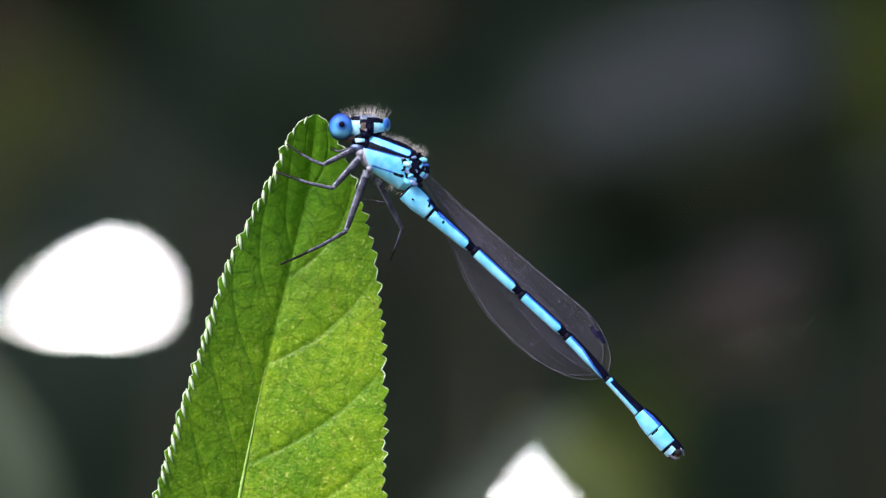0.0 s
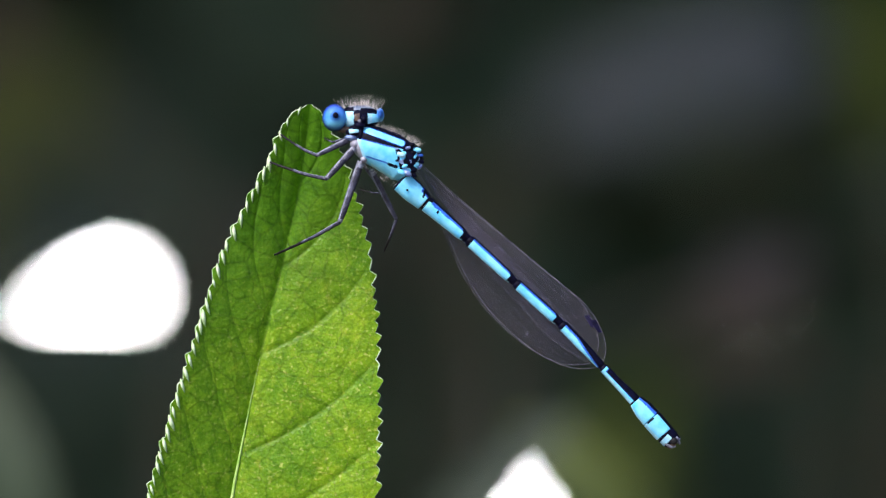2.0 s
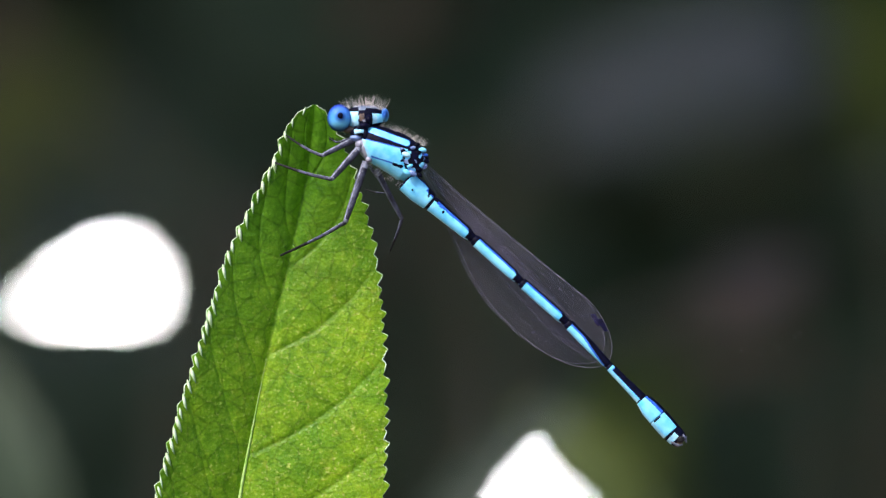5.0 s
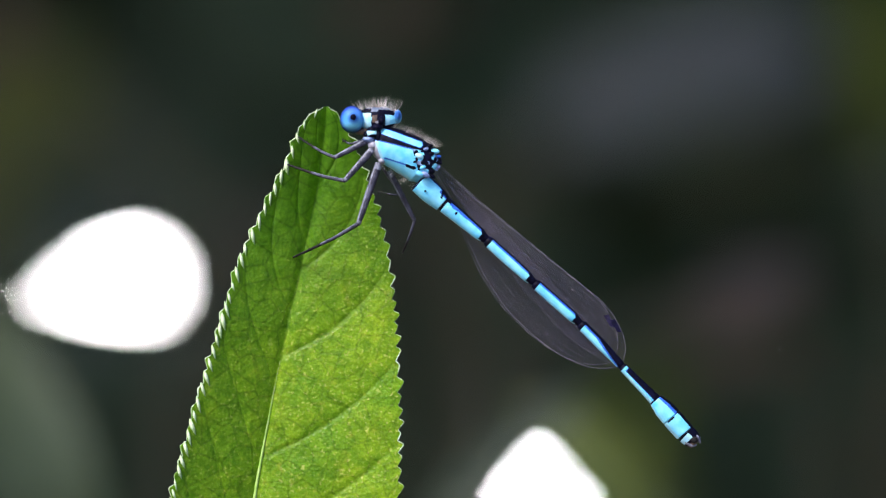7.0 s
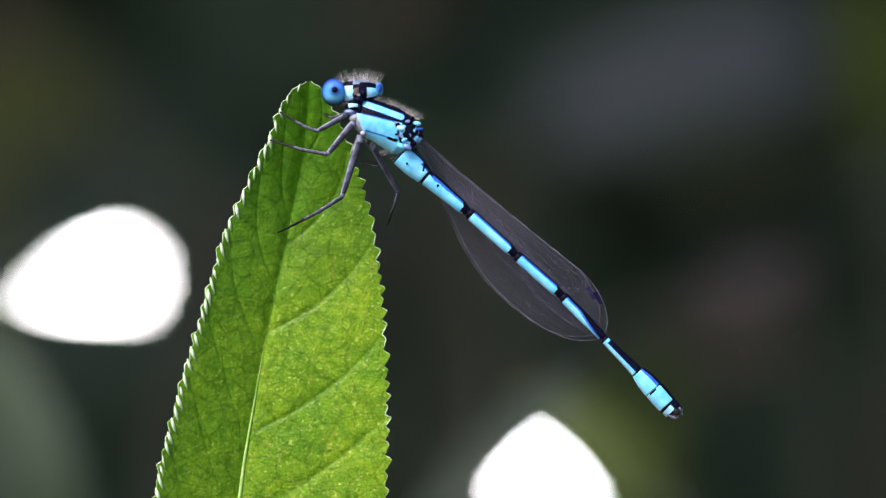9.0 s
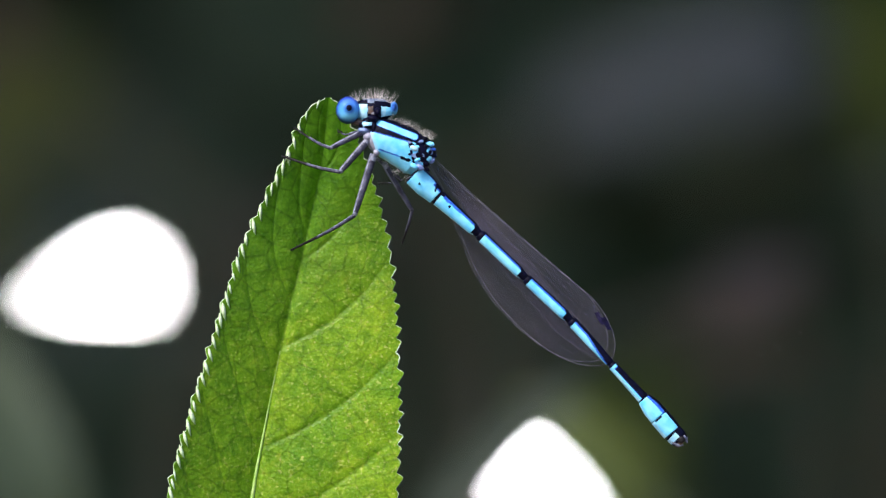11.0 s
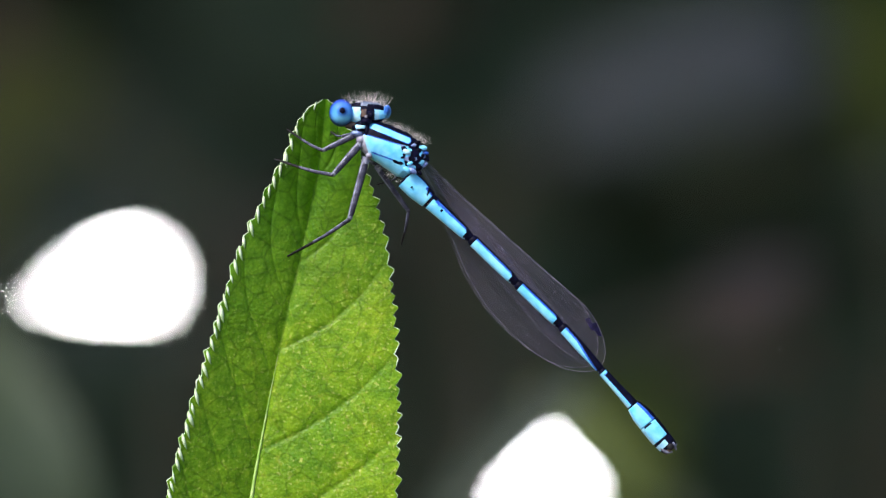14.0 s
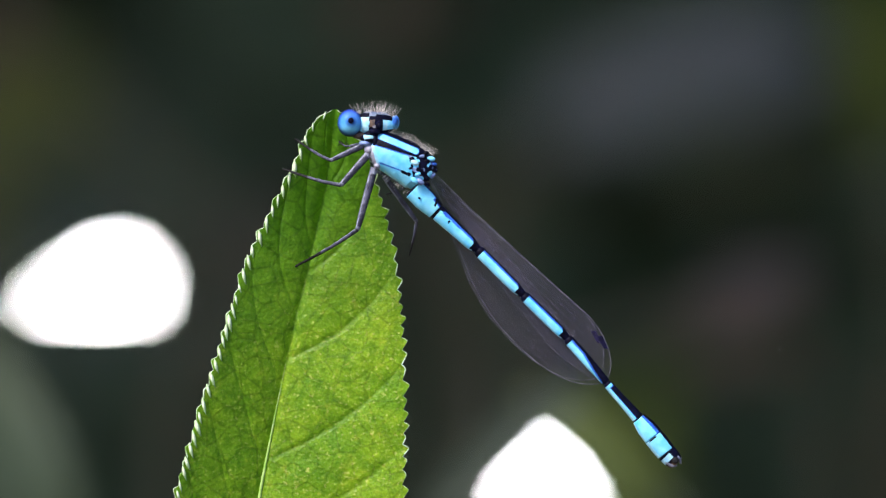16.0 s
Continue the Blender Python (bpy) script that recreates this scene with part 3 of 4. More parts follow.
def blade_mesh():
    bm = bmesh.new()
    layer = bm.verts.layers.float.new("vein")
    yellow_mix = bm.verts.layers.float.new("yellow_mix")
    cols = 56
    vs = np.concatenate([np.arange(203, 900, 2.6), np.arange(900, 1501, 8.0)])
    rows = []
    for v in vs:
        row = []
        for c in range(-cols, cols + 1):
            s = c / cols
            u, d = leaf_place(v, s)
            q = abs(s)
            nv, pk, f = vein_at(v, s)
            size = min(1, (v - 200) / 150)
            rib = math.exp(-(q * abs(smooth_row(RIGHT if s > 0 else LEFT, v) - smooth_row(RIBU, v)) / 7.0) ** 2)
            d -= size * (pk * 0.20 * min(1, q * 4) * (1 - 0.6 * q ** 4)) - nv * 0.07 - rib * 0.15
            d += 0.05 * noise.noise(Vector((u * 0.03, v * 0.03, 0)))
            if q > 0.97:
                u += math.copysign(tooth(v, s), s) * (q - 0.97) / 0.03
            vert = bm.verts.new(near(u, v, d))
            vert[layer] = min(1, (0.55 if s > 0 else 0.2) * nv * (1 - rib))
            # 0 at the tip, rising towards the base; lower left of the rib
            vert[yellow_mix] = max(0, min(1, (v + 60 * s - 365) / 275)) * (0.70 + 0.30 * q if s > 0 else 0.62 - 0.25 * q)
            row.append(vert)
        rows.append(row)
    for a, b in zip(rows, rows[1:]):
        for k in range(len(a) - 1):
            bm.faces.new((a[k], b[k], b[k + 1], a[k + 1]))
    return bm


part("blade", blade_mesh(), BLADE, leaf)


def margin_mesh():
    """The thickened toothed rim of the leaf."""
    bm = bmesh.new()
    for side, r0 in ((-1, 1.1), (1, 0.8)):
        pts, rad = [], []
        for v in np.arange(204, 1300, 3.0):
            u, d = leaf_place(v, side)
            w = tooth(v, side)
            pts.append(near(u + side * w - side * r0 * 0.4, v, d))
            rad.append(STEP * (r0 + 0.05 * w) * min(1, 0.5 + (v - 200) / 120))
        loft(bm, pts, rad, sides=6)
    return bm


part("margin", margin_mesh(), MARGIN, leaf, "pale toothed leaf margin")
# scale-like teeth along the edge that faces the sun
bm = bmesh.new()
loft(bm, curve_points([(0.00022, 0, -0.0008), (0.00010, 0, -0.0004), (0, 0, 0.0001), (-0.00005, 0, 0.00042)], 10), [0.00003, 0.00008, 0.00013, 0.00017, 0.0002, 0.00021, 0.0002, 0.00016, 0.0001, 0.00002], sides=7, wide=0.6)
scale_mesh = bpy.data.meshes.new("tooth")
bm.to_mesh(scale_mesh)
bm.free()
scale_mesh.materials.append(MARGIN)
scale_mesh.shade_smooth()
v = 212.0
while v < 1180:
    u, d = leaf_place(v, -1)
    u2, d2 = leaf_place(v + 20, -1)
    k = rng.uniform(0.75, 1.35) * min(1, 0.75 + (v - 200) / 500)
    ob = new("tooth", scale_mesh)
    ob.parent = leaf
    slope = math.atan2(u - u2, 20)
    ob.matrix_basis = Matrix.Translation(near(u - 1, v, d - 0.03) - leaf_home) @ Matrix.Rotation(slope + rng.uniform(-0.16, 0.06) - 0.22, 4, "Y") @ Matrix.Diagonal((k * rng.uniform(0.7, 1.1), k * 0.8, k * rng.uniform(0.7, 0.95), 1))
    v += rng.uniform(16, 26)
bm = bmesh.new()
vs = np.arange(650, 1500, 12.0)
loft(bm, [near(smooth_row(RIBU, v), v, 0.10 - 0.05 * min(1, (v - 200) / 700) + STEP * 1e3 * 0.3 * (v - 540) / 100) for v in vs], [STEP * (0.2 + 15 * ((v - 650) / 900) ** 1.2) for v in vs], sides=8)
part("midrib", bm, RIB, leaf)
bm = bmesh.new()
loft(bm, curve_points([near(435, 1490, 0), near(450, 1600, 0.5), near(500, 1720, 3)], 10), [STEP * 8] * 10, sides=8)
part("stalk", bm, RIB, leaf)

twig_home = near(510, 1740, 4)
twig = thing("twig", (twig_home.x, twig_home.y + 0.02, 0), "thin upright brown twig that carries the leaf", "twig")
bm = bmesh.new()
loft(bm, curve_points([(twig_home.x + 0.03, twig_home.y + 0.02, 0), (twig_home.x + 0.015, twig_home.y + 0.012, 0.5), twig_home, near(540, 1850, 4.5)][:3], 24), [0.004 - 0.0028 * i / 23 for i in range(24)], sides=10)
part("stem", bm, BARK, twig)

# ---------------------------------------------------------------- the damselfly
fly_home = near(700, 290, -4.2)
fly = thing("damselfly", fly_home, "bright blue and black damselfly perched on the leaf tip", "insect")
BODY_D = -4.3
DORSAL = Vector((0.62, -0.32, 0.72))
SKIN = [BLUE, BLACK, BLUE_PALE, LILAC, BROWN, CROWN, BLUE_DEEP, COXA, LEG_PALE]


def paint_ring(lo, hi, back, taper=0.0, start=0.0):
    """Blue between lo and hi of a segment, black past them and along the back."""
    def paint(s, a):
        a = a if a <= 180 else 360 - a
        if s < lo or s > hi - 0.10 * max(0, 1 - a / 60):
            return 2 if a > 128 and hi < 1 and s > hi and abs(s - 0.95) > 0.03 else 1
        edge = back + taper * max(0, s - start)
        if a < edge:
            return 1
        if a < edge + 20:
            return 6
        return 2 if a > 135 else 0
    return paint


def segment(a, b, ra, rm, rb, paint, waist=0.0):
    """One ring of the abdomen from a to b (u, v), with its radii."""
    bm = bmesh.new()
    n = 52
    pts, rad = [], []
    for i in range(n):
        s = i / (n - 1)
        pts.append(near(a[0] + (b[0] - a[0]) * s, a[1] + (b[1] - a[1]) * s, BODY_D))
        r = ra + (rm - ra) * min(1, s * 2) if s < 0.5 else rm + (rb - rm) * (s - 0.5) * 2
        lip = 1 - 0.22 * math.exp(-(s / 0.03) ** 2) - 0.22 * math.exp(-((1 - s) / 0.03) ** 2) - waist * math.exp(-((0.94 - s) / 0.07) ** 2)
        rad.append(r * lip * STEP)
    loft(bm, pts, rad, DORSAL, 72, 0.95, paint)
    part("abdomen_segment", bm, SKIN, fly)


def paint_second(s, a):
    a = a if a <= 180 else 360 - a
    if s < 0.05 or s > 0.955 or a < 9 or a < 30 and s > 0.70 or 30 <= a < 62 and abs(s - 0.78 - 0.002 * (a - 30)) < 0.035:
        return 1
    if a < 15 or a < 38 and s > 0.66:
        return 6
    return 2 if a > 140 else 0


segment((719, 336), (763, 377), 20, 20.5, 16, paint_second)
def paint_third(s, a):
    b = a if a <= 180 else 360 - a
    if math.hypot((s - 0.08) / 0.035, (b - 34) / 12) < 1 or math.hypot((s - 0.30) / 0.022, (b - 66) / 13) < 1:
        return 1
    if math.hypot((s - 0.20) / 0.10, (b - 44) / 9) < 1 or math.hypot((s - 0.42) / 0.10, (b - 44) / 7) < 1:
        return 6
    return paint_ring(0.05, 0.86, 24)(s, a)


segment((761, 375), (838, 442), 15, 12.5, 10.5, paint_third, 0.22)
segment((837, 441), (921, 519), 10.5, 10.5, 9.5, paint_ring(0.07, 0.87, 24), 0.22)
segment((920, 518), (1001, 592), 9.5, 10, 9.5, paint_ring(0.07, 0.87, 24), 0.22)
segment((1000, 591), (1073, 668), 9.5, 9.5, 7.5, paint_ring(0.07, 0.95, 38, 125, 0.35))


def paint_seventh(s, a):
    a = a if a <= 180 else 360 - a
    return 1 if s < 0.05 or s > 0.95 or (a < 80 and s > 0.14) or a < 25 else (6 if a < 87 and s > 0.12 else 2 if a > 105 else 0)


segment((1072, 667), (1132, 730), 8, 9, 11, paint_seventh)
segment((1130, 727), (1159, 760), 12.5, 17.5, 18.5, paint_ring(0.03, 1.2, 24))
def paint_ninth(s, a):
    a = a if a <= 180 else 360 - a
    if a < 24 or s > 0.96 or s < 0.10 and 58 < a < 108:
        return 1
    return 2 if a > 118 else 0


segment((1158, 759), (1182, 787), 18.5, 18.5, 18, paint_ninth)


def paint_tail(s, a):
    a = a if a <= 180 else 360 - a
    if s < 0.16:
        return 1
    if a > 62 and s < 0.52:
        return 2
    if a > 62 and s > 0.72:
        return 4
    return 8 if s > 0.90 else 1


segment((1181, 786), (1201, 805), 17.5, 17, 13, paint_tail)
for du, dv in ((6, -6), (-7, 5)):
    bm = bmesh.new()
    loft(bm, curve_points([near(1189 + du, 795 + dv, BODY_D - 0.3), near(1198 + du, 803 + dv, BODY_D - 0.35), near(1205 + du * 0.5, 807 + dv * 0.3, BODY_D - 0.3)], 8), [r * STEP for r in (4.5, 4.4, 4.2, 3.8, 3.3, 2.7, 2.0, 1.0)], sides=10)
    part("tail_clasper", bm, LEG_PALE, fly)
bm = bmesh.new()
ball(bm, near(1197, 799, BODY_D - 0.55), 7 * STEP, 0.00012, 6 * STEP, 16)
part("tail_end", bm, LEG_BLACK, fly)


def between(u, v, a, b, half):
    """How far (u, v) lies inside a bar of half width round the line from a to b; negative outside."""
    du, dv = b[0] - a[0], b[1] - a[1]
    f = min(1, max(0, ((u - a[0]) * du + (v - a[1]) * dv) / (du * du + dv * dv)))
    return half - math.hypot(u - a[0] - du * f, v - a[1] - dv * f)


def paint_thorax(u, v):
    """Stripes of the thorax, seen from its side: blue shoulder band, black lines, plates and pale belly."""
    if between(u, v, (657, 247), (722, 272), 6.2) > 0:
        return 0 if between(u, v, (657, 247), (722, 272), 5.0) > 0 else 6
    if v < 262 + 0.27 * (u - 651) + 1.5:
        return 1 if u > 647 else 7
    if u > 712 + 0.25 * (v - 290) and v < 334:
        w = noise.noise(Vector((u * 0.11, v * 0.13, 2.0)))
        return 1 if w < 0.10 else (3 if noise.noise(Vector((u * 0.06, v * 0.06, 7.0))) > 0 else 0)
    if v < 262 + 0.27 * (u - 651) + 3.5:
        return 6
    if between(u, v, (699, 309), (711, 314), 2.6) > 0:
        return 1
    if between(u, v, (660, 295), (699, 308), 1.3) > 0:
        return 6
    if u < 653 + 0.30 * (v - 262) + 6 * noise.noise(Vector((u * 0.1, v * 0.1, 1.0))):
        return 7 if u < 643 + 0.30 * (v - 262) else (2 if u < 648 + 0.30 * (v - 262) else 0)
    return 2 if v > 322 + 0.66 * (u - 690) else 0


bm = bmesh.new()
tp = curve_points([near(646, 260, BODY_D), near(669, 273, BODY_D), near(700, 288, BODY_D), near(728, 309, BODY_D), near(742, 325, BODY_D)], 140)
prof = np.interp(np.linspace(0, 1, 140), [0, 0.08, 0.25, 0.5, 0.75, 0.92, 1], [21, 28.5, 34.5, 38, 36.5, 30, 20])
loft(bm, tp, [r * STEP for r in prof], Vector((0.50, -0.30, 0.82)), 260, 0.85)
flat0, flat_u, flat_v = near(0, 0, BODY_D), near(1, 0, BODY_D), near(0, 1, BODY_D)
for f in bm.faces:
    c = f.calc_center_median() - flat0
    f.material_index = paint_thorax(c.x / (flat_u - flat0).x, c.z / (flat_v - flat0).z)
part("thorax", bm, SKIN, fly)
bm = bmesh.new()
ball(bm, near(731, 354, BODY_D - 0.82), 2.2 * STEP, 0.00004, 2.2 * STEP, 10)
part("spot", bm, BLACK, fly)
# knobs at the roots of the wings
for u, v, r, k in ((721, 292, 8, 2), (733, 280, 5, 3), (749, 284, 8, 0), (740, 275, 6, 1), (741, 289, 7, 1), (745, 301, 9, 1), (755, 293, 5, 6), (734, 296, 6, 6), (732, 306, 8, 1),
                   (727, 312, 6, 0), (721, 323, 8, 0), (731, 325, 9, 3), (741, 318, 8, 1), (753, 314, 6, 3), (748, 307, 5, 3), (757, 304, 5, 1), (744, 328, 6, 1), (714, 302, 4, 1), (712, 312, 4, 1)):
    bm = bmesh.new()
    turn = Matrix.Rotation(rng.uniform(-0.8, 0.8), 4, "Y")
    ball(bm, near(u, v, BODY_D - 1.14 + 0.018 * (u - 730)), r * STEP * 0.98, r * STEP * 0.5, r * STEP * 0.58, 16, turn)
    part("wing_knob", bm, SKIN[k], fly)

# head, turned so that its broad back shows
def paint_head(x, z):
    """x, z from -1 to 1 over the back of the head: crown, black bars, blue patches, dark nape."""
    if -0.90 < x < -0.28 and 0.46 < z < 0.80 or 0.06 < x < 1.0 and 0.34 - 0.12 * x < z < 0.74 - 0.12 * x:
        return 1
    if z > 0.56:
        return 4 if z > 0.92 else 5
    if x < -0.28 and z > -0.85:
        return 2 if x > -0.62 else 0
    if x > 0.40 and z > -0.60 + 0.3 * (x - 0.26):
        return 2 if x < 0.62 else 0
    if math.hypot(x - 0.02, z + 0.28) < 0.11:
        return 7
    return 4 if -0.26 < x < -0.02 and -0.3 < z < 0.3 + 0.2 * x else 1


bm = bmesh.new()
ball(bm, near(648, 225, BODY_D), 36 * STEP, 0.0007, 22 * STEP, 120)
mid = near(648, 225, BODY_D)
for f in bm.faces:
    c = f.calc_center_median() - mid
    f.material_index = paint_head(c.x / (36 * STEP), c.z / (22 * STEP))
part("head", bm, SKIN, fly)
for nm, u, v, rx, rz, d, k in (("nape", 656, 229, 7, 9, -0.45, 1), ("cheek", 640, 245, 11, 7, -0.2, 1), ("jaw", 622, 247, 14, 7, 0.1, 4)):
    bm = bmesh.new()
    ball(bm, near(u, v, BODY_D + d), rx * STEP, 0.0006, rz * STEP, 24)
    part(nm, bm, SKIN[k], fly)
for u, v, rx, rz, d in ((604, 226, 21.5, 24.5, -0.2), (684, 222, 7.5, 12.5, 0.3)):
    bm = bmesh.new()
    at = near(u, v, BODY_D + d)
    ball(bm, at, rx * STEP, 0.00095, rz * STEP, 32)
    eye = part("eye", bm, EYE_BLUE, fly, "glossy blue compound eye", at=at)
    if u < 650:
        bm = bmesh.new()
        ball(bm, near(606, 222, BODY_D + d - 0.93), 5 * STEP, 0.00008, 5.4 * STEP, 16)
        part("pupil", bm, PUPIL, eye, "dark spot of the eye")
# neck and front of the thorax
bm = bmesh.new()
for u, v, rx, rz, d, k in ((639, 251, 13, 7, -0.40, 2), (633, 261, 12, 6, -0.3, 3), (648, 240, 10, 6, -0.55, 1), (640, 254, 11, 4, -0.4, 1), (640, 272, 9, 9, -0.3, 7), (655, 300, 6, 6, -0.35, 7), (650, 257, 6, 15, -0.45, 1), (629, 252, 6, 6, -0.25, 1)):
    ball(bm, near(u, v, BODY_D + d), rx * STEP, 0.0005, rz * STEP, 16, paint=k)
part("neck", bm, SKIN, fly)

# hairs
bm = bmesh.new()
def tuft(count, line, out, spread, r):
    """Fine curved hairs from a line (u, v, u, v), leaning out (right, up)."""
    for i in range(count):
        f = rng.random()
        a = near(line[0] + (line[2] - line[0]) * f, line[1] + (line[3] - line[1]) * f - line[4] * math.sin(math.pi * f), BODY_D + rng.uniform(-0.7, 0.7))
        way = Vector((out[0] + rng.uniform(-spread, spread) + (f - 0.5) * out[2], rng.uniform(-8, 8), out[1] * rng.uniform(0.25, 1.2))) * STEP
        bend = Vector((rng.uniform(-4, 4), rng.uniform(-3, 3), rng.uniform(-2, 2))) * STEP
        loft(bm, [a, a + way * 0.4 + bend * 0.4, a + way * 0.75 + bend * 0.6, a + way], [r * STEP, r * STEP * 0.8, r * STEP * 0.55, r * STEP * 0.15], sides=3, caps=False)


tuft(120, (612, 212, 682, 214, 7), (0, 18, 14), 8, 0.22)
tuft(40, (632, 212, 680, 215, 5), (2, 23, 10), 8, 0.22)
tuft(330, (672, 239, 752, 278, 2), (7, 11, 4), 8, 0.09)
tuft(80, (655, 303, 775, 384, 0), (-5, -9, 4), 6, 0.16)
part("hair", bm, HAIR, fly, "fine buff hairs")


# wings folded back along the abdomen
def wing(base, tip, top, low, d, lean, rims):
    """A net-veined wing from base to tip (u, v); top and low: its front and hind edge off that line, as (along, off); rims: their thickness."""
    root = near(*base, d)
    end = near(*tip, d + lean)
    along = end - root
    length = along.length
    along.normalize()
    across = Vector((0, 1, 0)).cross(along).normalized()
    if across.z < 0:
        across = -across

    def edge(s, knots):
        x, y = zip(*knots)
        return (np.interp(s - 0.03, x, y) + np.interp(s, x, y) + np.interp(s + 0.03, x, y)) / 3 * min(1, max(0, (1 - s) / 0.03)) ** 0.5

    def at(s, q):
        """s along, q from 0 at the front edge to 1 at the hind edge."""
        a, b = edge(s, top), edge(s, low)
        return root + along * (length * s) + across * ((a + (b - a) * q) * STEP) + Vector((0, 1, 0)) * (0.00005 * math.sin(q * 9 + s * 5))

    film = bmesh.new()
    n, m = 60, 9
    g = [[film.verts.new(at(i / n, j / m)) for j in range(m + 1)] for i in range(n + 1)]
    for i in range(n):
        for j in range(m):
            film.faces.new((g[i][j], g[i + 1][j], g[i + 1][j + 1], g[i][j + 1]))
    w = part("wing", film, MEMBRANE, fly, "clear net-veined wing")
    net = bmesh.new()
    lines = [0, 0.10, 0.2, 0.33, 0.46, 0.6, 0.74, 0.88, 1.0]
    for k, q in enumerate(lines):
        stop = 72 if k in (0, len(lines) - 1) else 66
        first = 0 if k in (0, len(lines) - 1) else 20
        loft(net, [at(i / 72, q) for i in range(first, stop + 1)], [STEP * (rims[0] if k == 0 else rims[1] if k == len(lines) - 1 else 0.09)] * (stop + 1 - first), sides=4)
    for k in range(len(lines) - 1):
        s = 0.16 + 0.02 * (k % 3)
        while s < 0.95:
            a, b = at(s, lines[k]), at(s + 0.008, lines[k + 1])
            loft(net, [a, a.lerp(b, 0.5), b], [STEP * 0.06] * 3, sides=3, caps=False)
            s += 0.022 + 0.010 * ((k * 7 + int(s * 50)) % 3)
    part("vein", net, VEIN, w)
    mark = bmesh.new()
    p = [at(0.865, 0.01), at(0.915, 0.01), at(0.905, 0.12), at(0.855, 0.12)]
    lift = Vector((0, -0.00006, 0))
    up = [mark.verts.new(v + lift) for v in p]
    down = [mark.verts.new(v - lift) for v in p]
    mark.faces.new(up)
    mark.faces.new(down[::-1])
    for i in range(4):
        mark.faces.new((up[i], down[i], down[(i + 1) % 4], up[(i + 1) % 4]))
    part("wing_mark", mark, STIGMA, w, "dark mark near the wing tip", smooth=False)


FORE_TOP = [(0, 4), (0.18, 11), (0.51, 31), (0.8, 50), (0.89, 43), (0.96, 28), (1, 10)]
FORE_LOW = [(0, -3), (0.2, -12), (0.5, -36), (0.8, -38), (0.93, -25), (1, -8)]
HIND_TOP = [(0, 2), (0.2, 8), (0.5, 14), (0.8, 12), (1, 4)]
HIND_LOW = [(0, -3), (0.12, -15), (0.27, -43), (0.42, -67), (0.56, -78), (0.70, -75), (0.81, -66), (0.90, -50), (0.96, -30), (1, -8)]
wing((750, 308), (1073, 662), FORE_TOP, FORE_LOW, BODY_D + 0.6, 0.2, (0.5, 0.16))
wing((748, 310), (1060, 652), FORE_TOP, FORE_LOW, BODY_D + 0.9, 0.5, (0.4, 0.16))
wing((748, 312), (1068, 667), HIND_TOP, HIND_LOW, BODY_D + 1.2, 0.8, (0.12, 0.5))
wing((746, 314), (1056, 660), HIND_TOP, HIND_LOW, BODY_D + 1.5, 1.1, (0.12, 0.42))

# legs: hip, knee and foot on the grid with their depths, thickness
foot_d = lambda u, v: leaf_depth(u, v)
LEGS = [
    ((634, 262, BODY_D - 0.1), (573, 293, -5.2), (508, 256, foot_d(508, 256)), 6.0, 1),
    ((640, 278, BODY_D - 0.4), (590, 334, -5.4), (487, 304, foot_d(489, 304)), 7.0, 1),
    ((650, 303, BODY_D - 0.3), (613, 410, -4.6), (497, 468, foot_d(497, 468)), 7.5, 1),
    ((668, 318, BODY_D + 0.7), (712, 405, -2.4), (690, 462, -0.6), 6.0, 0),
    ((655, 310, BODY_D + 0.8), (690, 357, -1.8), (648, 352, -1.2), 3.2, 0),
    ((630, 262, BODY_D + 0.9), (606, 268, -2.6), (585, 262, leaf_depth(585, 262)), 4.0, 0),
]
legs = []
for hip, knee, foot, r, close in LEGS:
    h, k, f = near(*hip), near(*knee), near(*foot)
    bm = bmesh.new()
    pts = curve_points([h, h.lerp(k, 0.3), h.lerp(k, 0.7), k], 18)
    # pale hip and knee; highlight painted along the upper side, shade along the lower
    loft(bm, pts, [STEP * r * x for x in np.interp(np.linspace(0, 1, 18), [0, 0.25, 0.8, 1], [0.85, 0.95, 0.74, 0.55])], sides=12,
         paint=lambda s, a: 1 if s < 0.12 or s > 0.95 or 285 < a < 338 else (2 if 70 < a < 150 else 0))
    leg = part("leg", bm, [LEG, LEG_PALE, LEG_BLACK], fly, "grey-violet spiny leg", at=h)
    bm = bmesh.new()
    mid = k.lerp(f, 0.72)
    sag = Vector((0, -0.0001, -0.00012))
    # black end; upper highlight and lower shade painted on here too
    loft(bm, curve_points([k, k.lerp(f, 0.35) + sag, mid + sag * 0.6, f], 20), [STEP * r * x for x in np.linspace(0.50, 0.24, 20)], sides=8,
         paint=lambda s, a: (1 if s > 0.55 or 60 < a < 140 else 2 if 250 < a < 330 else 0))
    part("shin", bm, [LEG, LEG_BLACK, LEG_PALE], leg)
    bm = bmesh.new()
    for i in range(14):
        q = 0.1 + 0.85 * i / 13
        a = k.lerp(f, q)
        out = Vector((rng.uniform(-6, 0), rng.uniform(-5, 5), (-1) ** i * rng.uniform(4, 9))) * STEP
        spine(bm, a, a + out, 0.5 * STEP)
        a = h.lerp(k, q)
        out = Vector((rng.uniform(-7, 7), rng.uniform(-5, 5), rng.uniform(-5, 3))) * STEP
        spine(bm, a, a + out, 0.4 * STEP)
    part("bristle", bm, LEG_BLACK, leg)
    legs.append((leg, hip, foot, close))

